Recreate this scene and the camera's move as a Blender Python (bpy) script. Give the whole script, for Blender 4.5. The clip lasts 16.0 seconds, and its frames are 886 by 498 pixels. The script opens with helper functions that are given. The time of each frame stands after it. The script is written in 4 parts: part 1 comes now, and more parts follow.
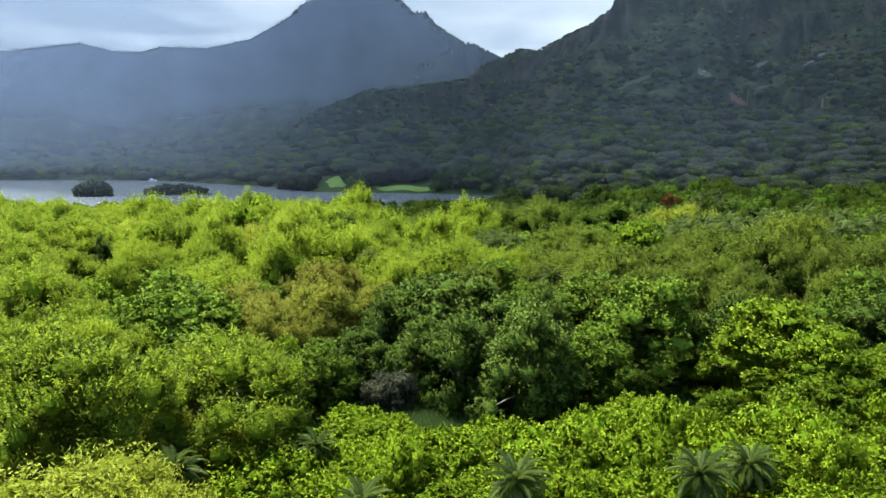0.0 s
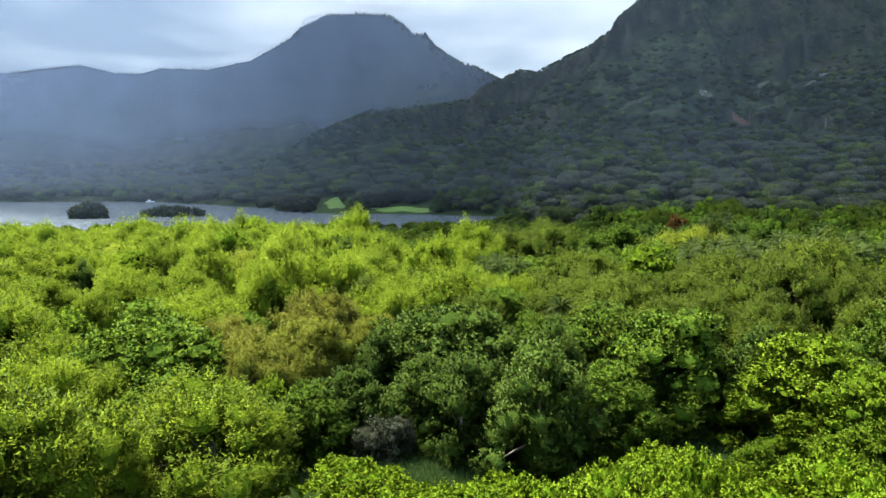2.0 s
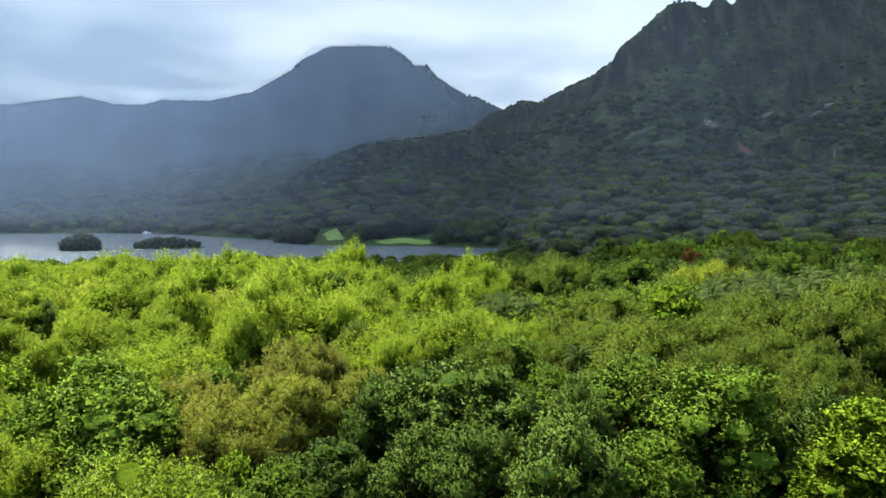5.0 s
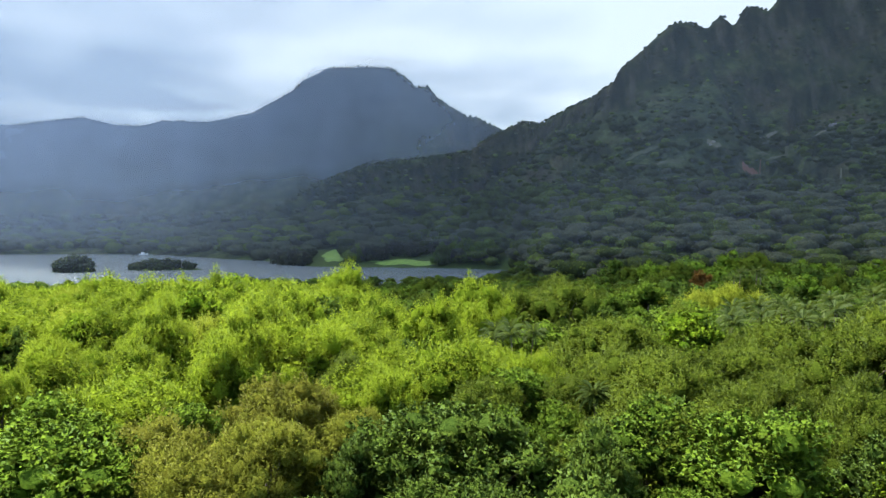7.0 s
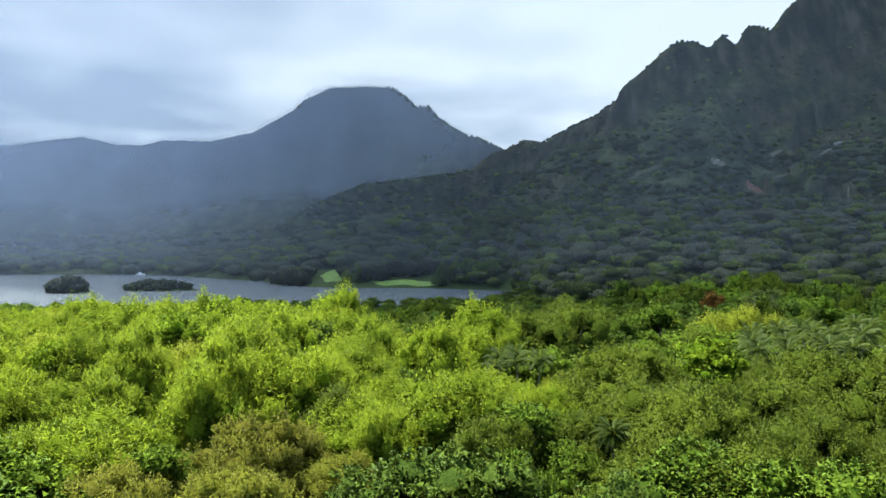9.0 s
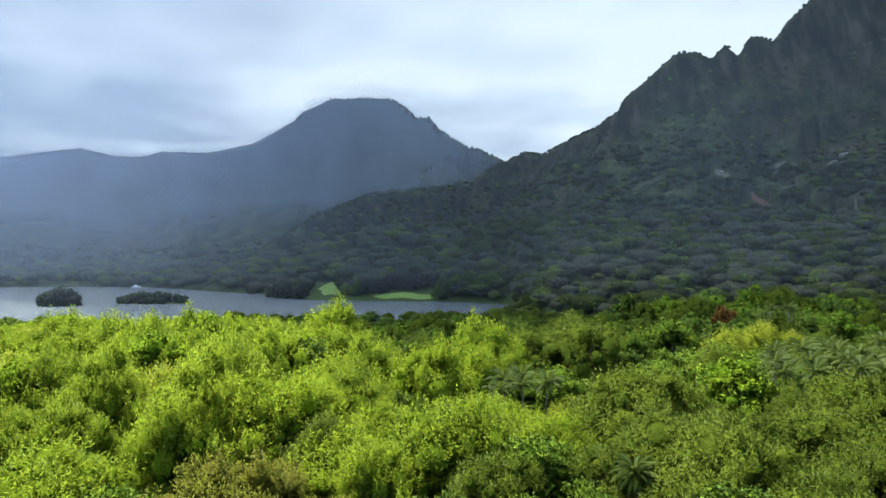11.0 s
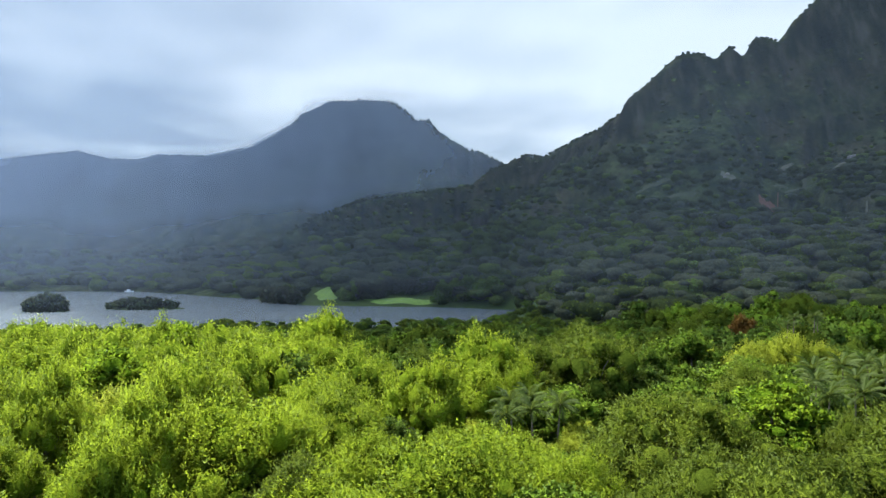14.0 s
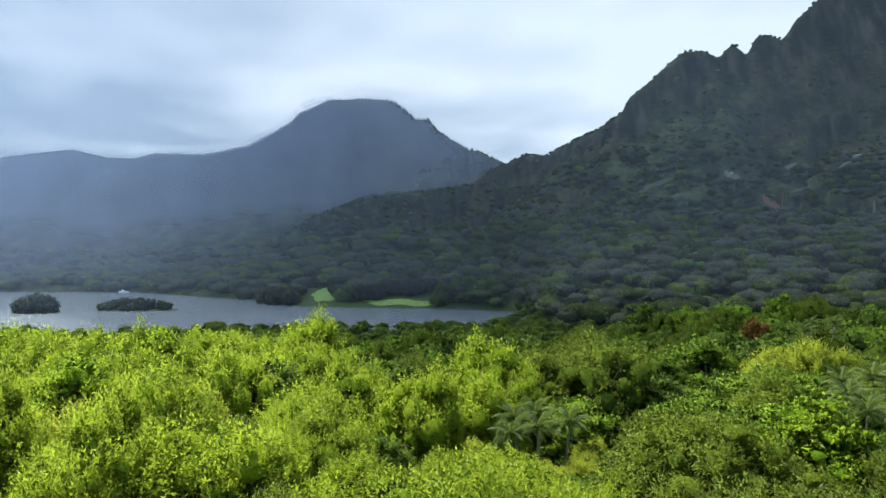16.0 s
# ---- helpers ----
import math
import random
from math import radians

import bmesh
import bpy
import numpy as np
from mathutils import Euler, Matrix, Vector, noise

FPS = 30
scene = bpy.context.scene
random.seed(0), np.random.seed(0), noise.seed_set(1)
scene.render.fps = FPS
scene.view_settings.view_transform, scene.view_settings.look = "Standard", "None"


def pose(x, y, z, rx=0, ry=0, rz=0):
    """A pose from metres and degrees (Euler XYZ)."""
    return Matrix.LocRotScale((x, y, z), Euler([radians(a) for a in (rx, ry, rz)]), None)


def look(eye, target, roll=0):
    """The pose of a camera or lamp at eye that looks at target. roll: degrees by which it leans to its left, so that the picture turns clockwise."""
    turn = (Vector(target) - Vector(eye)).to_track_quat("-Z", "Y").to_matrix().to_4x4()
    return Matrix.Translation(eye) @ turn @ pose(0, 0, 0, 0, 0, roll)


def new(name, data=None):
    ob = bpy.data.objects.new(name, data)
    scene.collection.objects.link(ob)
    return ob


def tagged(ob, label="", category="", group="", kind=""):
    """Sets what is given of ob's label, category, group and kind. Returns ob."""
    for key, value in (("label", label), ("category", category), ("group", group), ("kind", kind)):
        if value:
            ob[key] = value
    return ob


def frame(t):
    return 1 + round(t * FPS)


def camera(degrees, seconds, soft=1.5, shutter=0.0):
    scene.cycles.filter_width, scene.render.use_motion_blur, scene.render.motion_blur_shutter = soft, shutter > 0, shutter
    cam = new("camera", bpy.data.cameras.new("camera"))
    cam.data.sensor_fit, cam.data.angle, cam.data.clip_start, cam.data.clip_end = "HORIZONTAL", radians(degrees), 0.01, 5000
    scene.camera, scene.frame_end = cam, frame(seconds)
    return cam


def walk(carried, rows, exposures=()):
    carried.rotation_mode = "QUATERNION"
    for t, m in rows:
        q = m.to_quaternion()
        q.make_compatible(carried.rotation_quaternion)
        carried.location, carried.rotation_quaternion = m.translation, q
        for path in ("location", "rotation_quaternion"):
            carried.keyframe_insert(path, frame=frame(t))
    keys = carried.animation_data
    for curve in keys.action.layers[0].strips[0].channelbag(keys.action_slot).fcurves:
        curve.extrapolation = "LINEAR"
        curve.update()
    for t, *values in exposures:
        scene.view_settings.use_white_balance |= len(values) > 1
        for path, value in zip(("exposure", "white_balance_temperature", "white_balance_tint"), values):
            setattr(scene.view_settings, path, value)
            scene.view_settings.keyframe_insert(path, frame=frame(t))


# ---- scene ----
# ---------------------------------------------------------------- camera
cam = camera(66.31, 16.0, soft=1.4)


def eye_pose(x, y, z, yaw, pitch, roll):
    turn = Matrix.Rotation(radians(yaw), 4, "Z") @ Matrix.Rotation(radians(90 + pitch), 4, "X") @ Matrix.Rotation(radians(roll), 4, "Z")
    return Matrix.Translation((x, y, z)) @ turn


# seconds, place, yaw, pitch, roll
PATH = [
    (0.0, 0.01, 0.00, 37.21, -0.661, -8.597, 0.115),
    (1.0, 0.02, 4.33, 37.24, -0.642, -7.728, 0.063),
    (2.0, 0.05, 8.89, 37.35, -0.639, -6.888, 0.002),
    (3.0, 0.10, 13.76, 37.48, -0.609, -6.049, -0.039),
    (4.0, 0.15, 18.80, 37.50, -0.547, -5.193, -0.054),
    (6.5, 0.45, 31.84, 37.39, -0.484, -3.006, -0.006),
    (7.0, 0.50, 34.45, 37.34, -0.448, -2.572, -0.036),
    (8.0, 0.63, 39.57, 37.21, -0.384, -1.727, -0.062),
    (8.5, 0.73, 42.07, 37.13, -0.360, -1.342, -0.051),
    (9.0, 0.83, 44.58, 37.08, -0.332, -0.895, -0.063),
    (11.5, 1.08, 57.54, 37.13, -0.299, 0.295, -0.008),
    (12.0, 1.14, 60.12, 37.16, -0.298, 0.439, 0.004),
    (13.0, 1.26, 65.35, 37.21, -0.278, 0.480, 0.005),
    (14.0, 1.39, 70.57, 37.32, -0.311, 0.441, 0.004),
    (15.0, 1.56, 75.79, 37.42, -0.339, 0.432, 0.041),
    (16.0, 1.68, 81.00, 37.52, -0.350, 0.452, 0.072)
]
walk(cam, [(t, eye_pose(*r)) for t, *r in PATH], exposures=[(0.0, 1.7, 6250, 6), (16.0, 1.62, 6250, 6)])

# ---------------------------------------------------------------- light
SUN_AZ, SUN_EL = 50.0, 64.0   # degrees to the left of +y, and above the horizon
world = bpy.data.worlds.new("sky")
scene.world = world
world.use_nodes = True
wn, wl = world.node_tree.nodes, world.node_tree.links
wn.clear()
sky = wn.new("ShaderNodeTexSky")
sky.sky_type, sky.sun_disc = "NISHITA", False
sky.sun_elevation, sky.sun_rotation = radians(SUN_EL), radians(-SUN_AZ)
sky.air_density, sky.dust_density = 1.0, 2.0
back = wn.new("ShaderNodeBackground")
back.inputs["Strength"].default_value = 0.15
wout = wn.new("ShaderNodeOutputWorld")
wl.new(sky.outputs[0], back.inputs[0])
wl.new(back.outputs[0], wout.inputs[0])

sun_data = bpy.data.lights.new("sun", "SUN")
sun_data.energy, sun_data.angle, sun_data.color = 4.2, radians(0.53), (1.0, 0.95, 0.86)
sun = new("sun", sun_data)
sun.matrix_world = look((-300 * math.sin(radians(SUN_AZ)), 300 * math.cos(radians(SUN_AZ)), 300 * math.tan(radians(SUN_EL))), (0, 0, 0))


# ---------------------------------------------------------------- materials
class Nodes:
    """A material's node tree with short calls."""

    def __init__(self, name):
        self.mat = bpy.data.materials.new(name)
        self.mat.use_nodes = True
        self.n, self.l = self.mat.node_tree.nodes, self.mat.node_tree.links
        self.n.clear()
        self.out = self.n.new("ShaderNodeOutputMaterial")

    def add(self, kind, **inputs):
        node = self.n.new(kind)
        for key, value in inputs.items():
            self.put(node, key.replace("_", " "), value)
        return node

    def put(self, node, key, value):
        if isinstance(value, bpy.types.NodeSocket):
            self.l.new(value, node.inputs[key])
        else:
            node.inputs[key].default_value = value

    def noise(self, scale, detail=4, rough=0.55, space="Object", stretch=None):
        tc = self.n.new("ShaderNodeTexCoord") if space != "World" else self.n.new("ShaderNodeNewGeometry")
        vec = tc.outputs["Object"] if space != "World" else tc.outputs["Position"]
        if stretch:
            mp = self.n.new("ShaderNodeMapping")
            mp.inputs["Scale"].default_value = stretch
            self.l.new(vec, mp.inputs[0])
            vec = mp.outputs[0]
        node = self.add("ShaderNodeTexNoise", Scale=scale, Detail=detail, Roughness=rough)
        self.l.new(vec, node.inputs["Vector"])
        return node.outputs["Fac"]

    def ramp(self, fac, stops):
        node = self.n.new("ShaderNodeValToRGB")
        el = node.color_ramp.elements
        while len(el) < len(stops):
            el.new(0.5)
        for e, (p, c) in zip(el, stops):
            e.position, e.color = p, (*c, 1) if len(c) == 3 else c
        self.l.new(fac, node.inputs[0])
        return node.outputs[0]

    def mixc(self, fac, a, b, mode="MIX"):
        node = self.n.new("ShaderNodeMix")
        node.data_type, node.blend_type = "RGBA", mode
        for k, v in ((0, fac), (6, a), (7, b)):
            if isinstance(v, bpy.types.NodeSocket):
                self.l.new(v, node.inputs[k])
            else:
                node.inputs[k].default_value = (*v, 1) if isinstance(v, tuple) and len(v) == 3 else v
        return node.outputs[2]

    def math(self, op, a, b=0.0):
        node = self.n.new("ShaderNodeMath")
        node.operation = op
        for k, v in ((0, a), (1, b)):
            if isinstance(v, bpy.types.NodeSocket):
                self.l.new(v, node.inputs[k])
            else:
                node.inputs[k].default_value = v
        return node.outputs[0]

    def bump(self, height, strength=0.5, distance=0.1):
        node = self.add("ShaderNodeBump", Strength=strength, Distance=distance, Height=height)
        return node.outputs[0]

    def done(self, shader):
        self.l.new(shader, self.out.inputs["Surface"])
        return self.mat


def leaf_colour(k, dark, mid, light, per_leaf=0.09):
    """Varied from tree to tree, from spray to spray and in patches of the crown."""
    geo, info = k.n.new("ShaderNodeNewGeometry"), k.n.new("ShaderNodeObjectInfo")
    a = k.math("MULTIPLY", geo.outputs["Random Per Island"], per_leaf)
    b = k.math("MULTIPLY", k.math("SUBTRACT", info.outputs["Random"], 0.2), 0.36)
    patch = k.math("ADD", k.math("MULTIPLY", k.noise(0.3, 3, 0.6), 0.35), k.math("MULTIPLY", k.noise(2.2, 3, 0.65), 0.16))
    return k.ramp(k.math("ADD", k.math("ADD", a, b), k.math("SUBTRACT", patch, -0.015)), [(0.1, dark), (0.5, mid), (0.9, light)])


def leaf_material(name, dark, mid, light, translucent=0.5, gloss=0.6):
    """Leaf sprays."""
    k = Nodes(name)
    col = leaf_colour(k, dark, mid, light)
    front = k.add("ShaderNodeBsdfPrincipled", Base_Color=col, Roughness=gloss)
    front.inputs["Specular IOR Level"].default_value = 0.15
    through_leaf = k.add("ShaderNodeBsdfTranslucent", Color=k.mixc(0.45, col, light))
    mix = k.add("ShaderNodeMixShader", Fac=translucent)
    k.l.new(front.outputs[0], mix.inputs[1])
    k.l.new(through_leaf.outputs[0], mix.inputs[2])
    return k.done(mix.outputs[0])


def inner_material(name, dark, mid, light, translucent, grain=5.2, gap_shade=0.5):
    """The closed foliage behind the outer sprays, with the relief of its leaf tufts; the shade between them is painted
    into the colour.
    """
    k = Nodes(name)
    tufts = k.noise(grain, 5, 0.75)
    col = k.mixc(k.ramp(tufts, [(0.40, (gap_shade, gap_shade, gap_shade)), (0.54, (0, 0, 0))]), leaf_colour(k, dark, mid, light, 0.2), dark)
    nrm = k.bump(tufts, 1.0, 2.4 / grain)
    front = k.add("ShaderNodeBsdfPrincipled", Base_Color=col, Roughness=0.9, Normal=nrm)
    front.inputs["Specular IOR Level"].default_value = 0.0
    through_leaf = k.add("ShaderNodeBsdfTranslucent", Color=col, Normal=nrm)
    mix = k.add("ShaderNodeMixShader", Fac=translucent)
    k.l.new(front.outputs[0], mix.inputs[1])
    k.l.new(through_leaf.outputs[0], mix.inputs[2])
    return k.done(mix.outputs[0])


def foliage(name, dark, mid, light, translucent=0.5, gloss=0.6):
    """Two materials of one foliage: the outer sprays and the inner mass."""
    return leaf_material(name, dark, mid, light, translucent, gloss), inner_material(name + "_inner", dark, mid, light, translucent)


def bark_material(name, a, b):
    k = Nodes(name)
    col = k.ramp(k.noise(3.0, 5, 0.6, stretch=(1, 1, 0.25)), [(0.3, a), (0.7, b)])
    p = k.add("ShaderNodeBsdfPrincipled", Base_Color=col, Roughness=0.85, Normal=k.bump(k.noise(8, 4), 0.6, 0.05))
    return k.done(p.outputs[0])


M_FEATHER = foliage("feathery_leaves", (0.105, 0.165, 0.015), (0.222, 0.314, 0.021), (0.370, 0.462, 0.032), 0.56)
M_YELLOW = foliage("yellow_green_leaves", (0.169, 0.206, 0.022), (0.312, 0.375, 0.033), (0.450, 0.512, 0.053), 0.56)
M_BROAD = foliage("broad_leaves", (0.073, 0.130, 0.018), (0.150, 0.247, 0.026), (0.273, 0.403, 0.039), 0.54)
M_DARK = foliage("dark_leaves", (0.059, 0.104, 0.020), (0.109, 0.176, 0.028), (0.196, 0.287, 0.042), 0.5)
M_VINE = foliage("vine_leaves", (0.146, 0.263, 0.017), (0.280, 0.431, 0.022), (0.426, 0.560, 0.031), 0.6)
M_BRIGHT = foliage("sunny_leaves", (0.091, 0.177, 0.014), (0.197, 0.313, 0.018), (0.324, 0.445, 0.030), 0.6)
M_OLIVE = foliage("olive_leaves", (0.058, 0.088, 0.013), (0.124, 0.176, 0.019), (0.214, 0.273, 0.030), 0.54)
M_BROWN = foliage("browning_leaves", (0.138, 0.138, 0.022), (0.240, 0.240, 0.034), (0.300, 0.354, 0.041), 0.5)
M_GREY = foliage("grey_green_leaves", (0.048, 0.056, 0.034), (0.090, 0.103, 0.060), (0.150, 0.162, 0.094), 0.3)
M_SLOPE = foliage("slope_scrub", (0.028, 0.039, 0.017), (0.048, 0.064, 0.025), (0.081, 0.098, 0.039), 0.3)
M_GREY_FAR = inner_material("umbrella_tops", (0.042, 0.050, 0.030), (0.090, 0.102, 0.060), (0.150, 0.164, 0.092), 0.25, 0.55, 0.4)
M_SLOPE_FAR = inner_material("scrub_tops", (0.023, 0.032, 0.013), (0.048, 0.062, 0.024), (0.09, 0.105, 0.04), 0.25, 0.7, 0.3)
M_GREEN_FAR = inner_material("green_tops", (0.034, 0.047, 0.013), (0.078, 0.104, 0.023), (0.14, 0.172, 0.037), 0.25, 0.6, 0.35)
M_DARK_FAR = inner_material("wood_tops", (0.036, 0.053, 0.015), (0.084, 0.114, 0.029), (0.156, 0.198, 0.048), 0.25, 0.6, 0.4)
M_ORANGE = foliage("rust_leaves", (0.149, 0.088, 0.026), (0.263, 0.140, 0.035), (0.350, 0.210, 0.052), 0.4)
M_PALM = leaf_material("palm_fronds", (0.034, 0.056, 0.009), (0.068, 0.102, 0.014), (0.136, 0.168, 0.028), 0.4, 0.6)
M_BARK = bark_material("bark", (0.10, 0.075, 0.05), (0.22, 0.18, 0.13))
M_REED = leaf_material("reed_blades", (0.049, 0.091, 0.021), (0.084, 0.140, 0.035), (0.133, 0.196, 0.056), 0.4)


def ground_material():
    k = Nodes("forest_floor")
    n1, n2 = k.noise(0.05, 5, 0.6, "World"), k.noise(0.9, 6, 0.65, "World")
    col = k.ramp(n2, [(0.3, (0.02, 0.035, 0.012)), (0.55, (0.04, 0.07, 0.018)), (0.8, (0.07, 0.10, 0.03))])
    col = k.mixc(k.math("MULTIPLY", n1, 0.4), col, (0.06, 0.05, 0.03))
    p = k.add("ShaderNodeBsdfPrincipled", Base_Color=col, Roughness=0.95, Normal=k.bump(n2, 0.6, 0.3))
    p.inputs["Specular IOR Level"].default_value = 0.05
    return k.done(p.outputs[0])


def mountain_material():
    """Scrub and bare rock on steep ground: tufts, patches of thicket and grass, and streaks down the cliffs that paint
    the flutes' shading into the rock colour.
    """
    k = Nodes("mountain_cover")
    geo = k.n.new("ShaderNodeNewGeometry")
    sep = k.n.new("ShaderNodeSeparateXYZ")
    k.l.new(geo.outputs["Normal"], sep.inputs[0])
    big, mid_n, fine = k.noise(0.011, 5, 0.6, "World"), k.noise(0.045, 5, 0.65, "World"), k.noise(0.2, 6, 0.7, "World")
    tone = k.math("ADD", k.math("MULTIPLY", mid_n, 0.6), k.math("MULTIPLY", fine, 0.4))
    green = k.ramp(tone, [(0.38, (0.010, 0.017, 0.007)), (0.50, (0.030, 0.044, 0.016)), (0.62, (0.075, 0.092, 0.034))])
    dry = k.ramp(tone, [(0.40, (0.024, 0.024, 0.012)), (0.60, (0.095, 0.085, 0.045))])
    flute_shade = k.noise(0.075, 6, 0.65, "World", (1, 0.5, 0.16))
    rock = k.ramp(flute_shade, [(0.38, (0.010, 0.013, 0.008)), (0.52, (0.028, 0.032, 0.018)), (0.68, (0.070, 0.066, 0.045))])
    veg = k.mixc(k.ramp(big, [(0.50, (0, 0, 0)), (0.66, (0.8, 0.8, 0.8))]), green, dry)
    steep = k.ramp(k.math("ADD", sep.outputs[2], k.math("MULTIPLY", k.math("SUBTRACT", fine, 0.5), 0.4)), [(0.45, (0.9, 0.9, 0.9)), (0.72, (0, 0, 0))])
    col = k.mixc(steep, veg, rock)
    relief_n = k.math("ADD", fine, k.math("MULTIPLY", mid_n, 2.0))
    p = k.add("ShaderNodeBsdfPrincipled", Base_Color=col, Roughness=0.95, Normal=k.bump(relief_n, 0.8, 5.0))
    p.inputs["Specular IOR Level"].default_value = 0.1
    return k.done(p.outputs[0])


def water_material():
    k = Nodes("lake_water")
    w1 = k.noise(0.55, 3, 0.6, "World", (0.6, 1.6, 1))
    w2 = k.noise(0.05, 2, 0.5, "World", (0.5, 1.5, 1))
    h = k.math("ADD", w1, k.math("MULTIPLY", w2, 0.6))
    p = k.add("ShaderNodeBsdfPrincipled", Base_Color=(0.10, 0.125, 0.14, 1), Roughness=0.26, Normal=k.bump(h, 1.0, 2.8))
    p.inputs["IOR"].default_value = 1.33
    return k.done(p.outputs[0])


def cloud_material(name, lo, hi, scale, wisp=0.004, torn=1.2, brighten_x=0.0):
    """Cloud or mist: light scatters through it; the mesh's own density thins it out towards its rim."""
    k = Nodes(name)
    big = k.noise(scale, 3, 0.5, "World", (1, 0.7, 1.6))
    geo, sep = k.n.new("ShaderNodeNewGeometry"), k.n.new("ShaderNodeSeparateXYZ")
    k.l.new(geo.outputs["Position"], sep.inputs[0])
    # the sky's brightening towards +x is painted into the cloud colour
    col = k.ramp(k.math("ADD", big, k.math("MULTIPLY", sep.outputs[0], brighten_x)), [(0.34, lo), (0.66, hi)])
    att = k.n.new("ShaderNodeAttribute")
    att.attribute_name = "thickness"
    fine = k.noise(wisp, 5, 0.6, "World")
    ragged = k.math("MULTIPLY", att.outputs["Fac"], k.math("ADD", k.math("MULTIPLY", fine, torn), 1.0 - torn * 0.5))
    ragged.node.use_clamp = True
    scatter = k.add("ShaderNodeBsdfTranslucent", Color=col)
    clear = k.n.new("ShaderNodeBsdfTransparent")
    mix = k.add("ShaderNodeMixShader", Fac=ragged)
    k.l.new(clear.outputs[0], mix.inputs[1])
    k.l.new(scatter.outputs[0], mix.inputs[2])
    return k.done(mix.outputs[0])


def plain_material(name, a, b, scale=0.6, rough=0.9, bump=0.4):
    k = Nodes(name)
    n = k.noise(scale, 6, 0.65, "World")
    p = k.add("ShaderNodeBsdfPrincipled", Base_Color=k.ramp(n, [(0.3, a), (0.7, b)]), Roughness=rough, Normal=k.bump(n, bump, 0.3))
    return k.done(p.outputs[0])


M_LAWN = plain_material("lawn_grass", (0.085, 0.15, 0.020), (0.15, 0.24, 0.032), 0.25)
M_SOIL = plain_material("red_soil", (0.085, 0.042, 0.025), (0.15, 0.07, 0.035), 0.3)
M_STONE = plain_material("pale_stone", (0.13, 0.12, 0.10), (0.27, 0.255, 0.22), 0.5)
M_PALE = plain_material("pale_dry_grass", (0.040, 0.046, 0.024), (0.12, 0.115, 0.075), 0.22)
M_DRYGRASS = plain_material("dry_grass", (0.030, 0.040, 0.015), (0.062, 0.070, 0.028), 0.3)
M_POLE = plain_material("weathered_pole", (0.38, 0.37, 0.34), (0.55, 0.54, 0.50), 3.0)
M_WHITE = plain_material("white_paint", (0.70, 0.70, 0.68), (0.82, 0.82, 0.80), 1.0, 0.5, 0.1)
M_ROOF = plain_material("roof_sheet", (0.16, 0.16, 0.16), (0.26, 0.25, 0.24), 1.0, 0.6, 0.1)
M_GROUND, M_MOUNTAIN, M_WATER = ground_material(), mountain_material(), water_material()
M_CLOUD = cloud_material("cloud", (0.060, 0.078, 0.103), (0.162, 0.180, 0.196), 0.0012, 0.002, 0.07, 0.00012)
M_CAP = cloud_material("summit_cloud", (0.75, 0.8, 0.88), (0.9, 0.93, 0.97), 0.01, 0.015)
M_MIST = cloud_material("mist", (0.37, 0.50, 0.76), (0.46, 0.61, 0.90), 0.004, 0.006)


# ---------------------------------------------------------------- mesh helpers
def mesh_from(name, verts, faces, mats, index=None, smooth=False):
    """A mesh from corners and faces; faces that all have the same number of corners may come as one array."""
    me = bpy.data.meshes.new(name)
    if isinstance(faces, np.ndarray):
        n, k = faces.shape
        me.vertices.add(len(verts))
        me.vertices.foreach_set("co", np.asarray(verts, dtype=np.float32).ravel())
        me.loops.add(n * k)
        me.loops.foreach_set("vertex_index", faces.astype(np.int32).ravel())
        me.polygons.add(n)
        me.polygons.foreach_set("loop_start", np.arange(0, n * k, k, dtype=np.int32))
        me.update(calc_edges=True)
    else:
        me.from_pydata([tuple(v) for v in np.asarray(verts, float).tolist()], [], [tuple(f) for f in faces])
    for m in mats:
        me.materials.append(m)
    if index is not None:
        me.polygons.foreach_set("material_index", np.asarray(index, dtype=np.int32))
    me.polygons.foreach_set("use_smooth", np.full(len(me.polygons), smooth, dtype=bool))
    me.update()
    return me


def grid_faces(nx, ny):
    i = np.arange((nx - 1) * (ny - 1))
    a = (i // (nx - 1)) * nx + i % (nx - 1)
    return np.stack([a, a + 1, a + nx + 1, a + nx], 1)


def value_noise(x, y, seed=0):
    """Smooth noise in 0..1 over numpy arrays."""
    xi, yi = np.floor(x), np.floor(y)
    fx, fy = x - xi, y - yi
    fx, fy = fx * fx * (3 - 2 * fx), fy * fy * (3 - 2 * fy)

    def h(a, b):
        s = np.sin(a * 127.1 + b * 311.7 + seed * 74.7) * 43758.5453
        return s - np.floor(s)

    return (h(xi, yi) * (1 - fx) + h(xi + 1, yi) * fx) * (1 - fy) + (h(xi, yi + 1) * (1 - fx) + h(xi + 1, yi + 1) * fx) * fy


def fbm(x, y, octaves=5, seed=0, gain=0.5):
    total, amp, norm = 0 * x, 1.0, 0.0
    for o in range(octaves):
        total, norm = total + amp * value_noise(x * 2**o + 17 * o, y * 2**o - 9 * o, seed + o), norm + amp
        amp *= gain
    return total / norm


# ---------------------------------------------------------------- the land
WATER_Z = -2.5
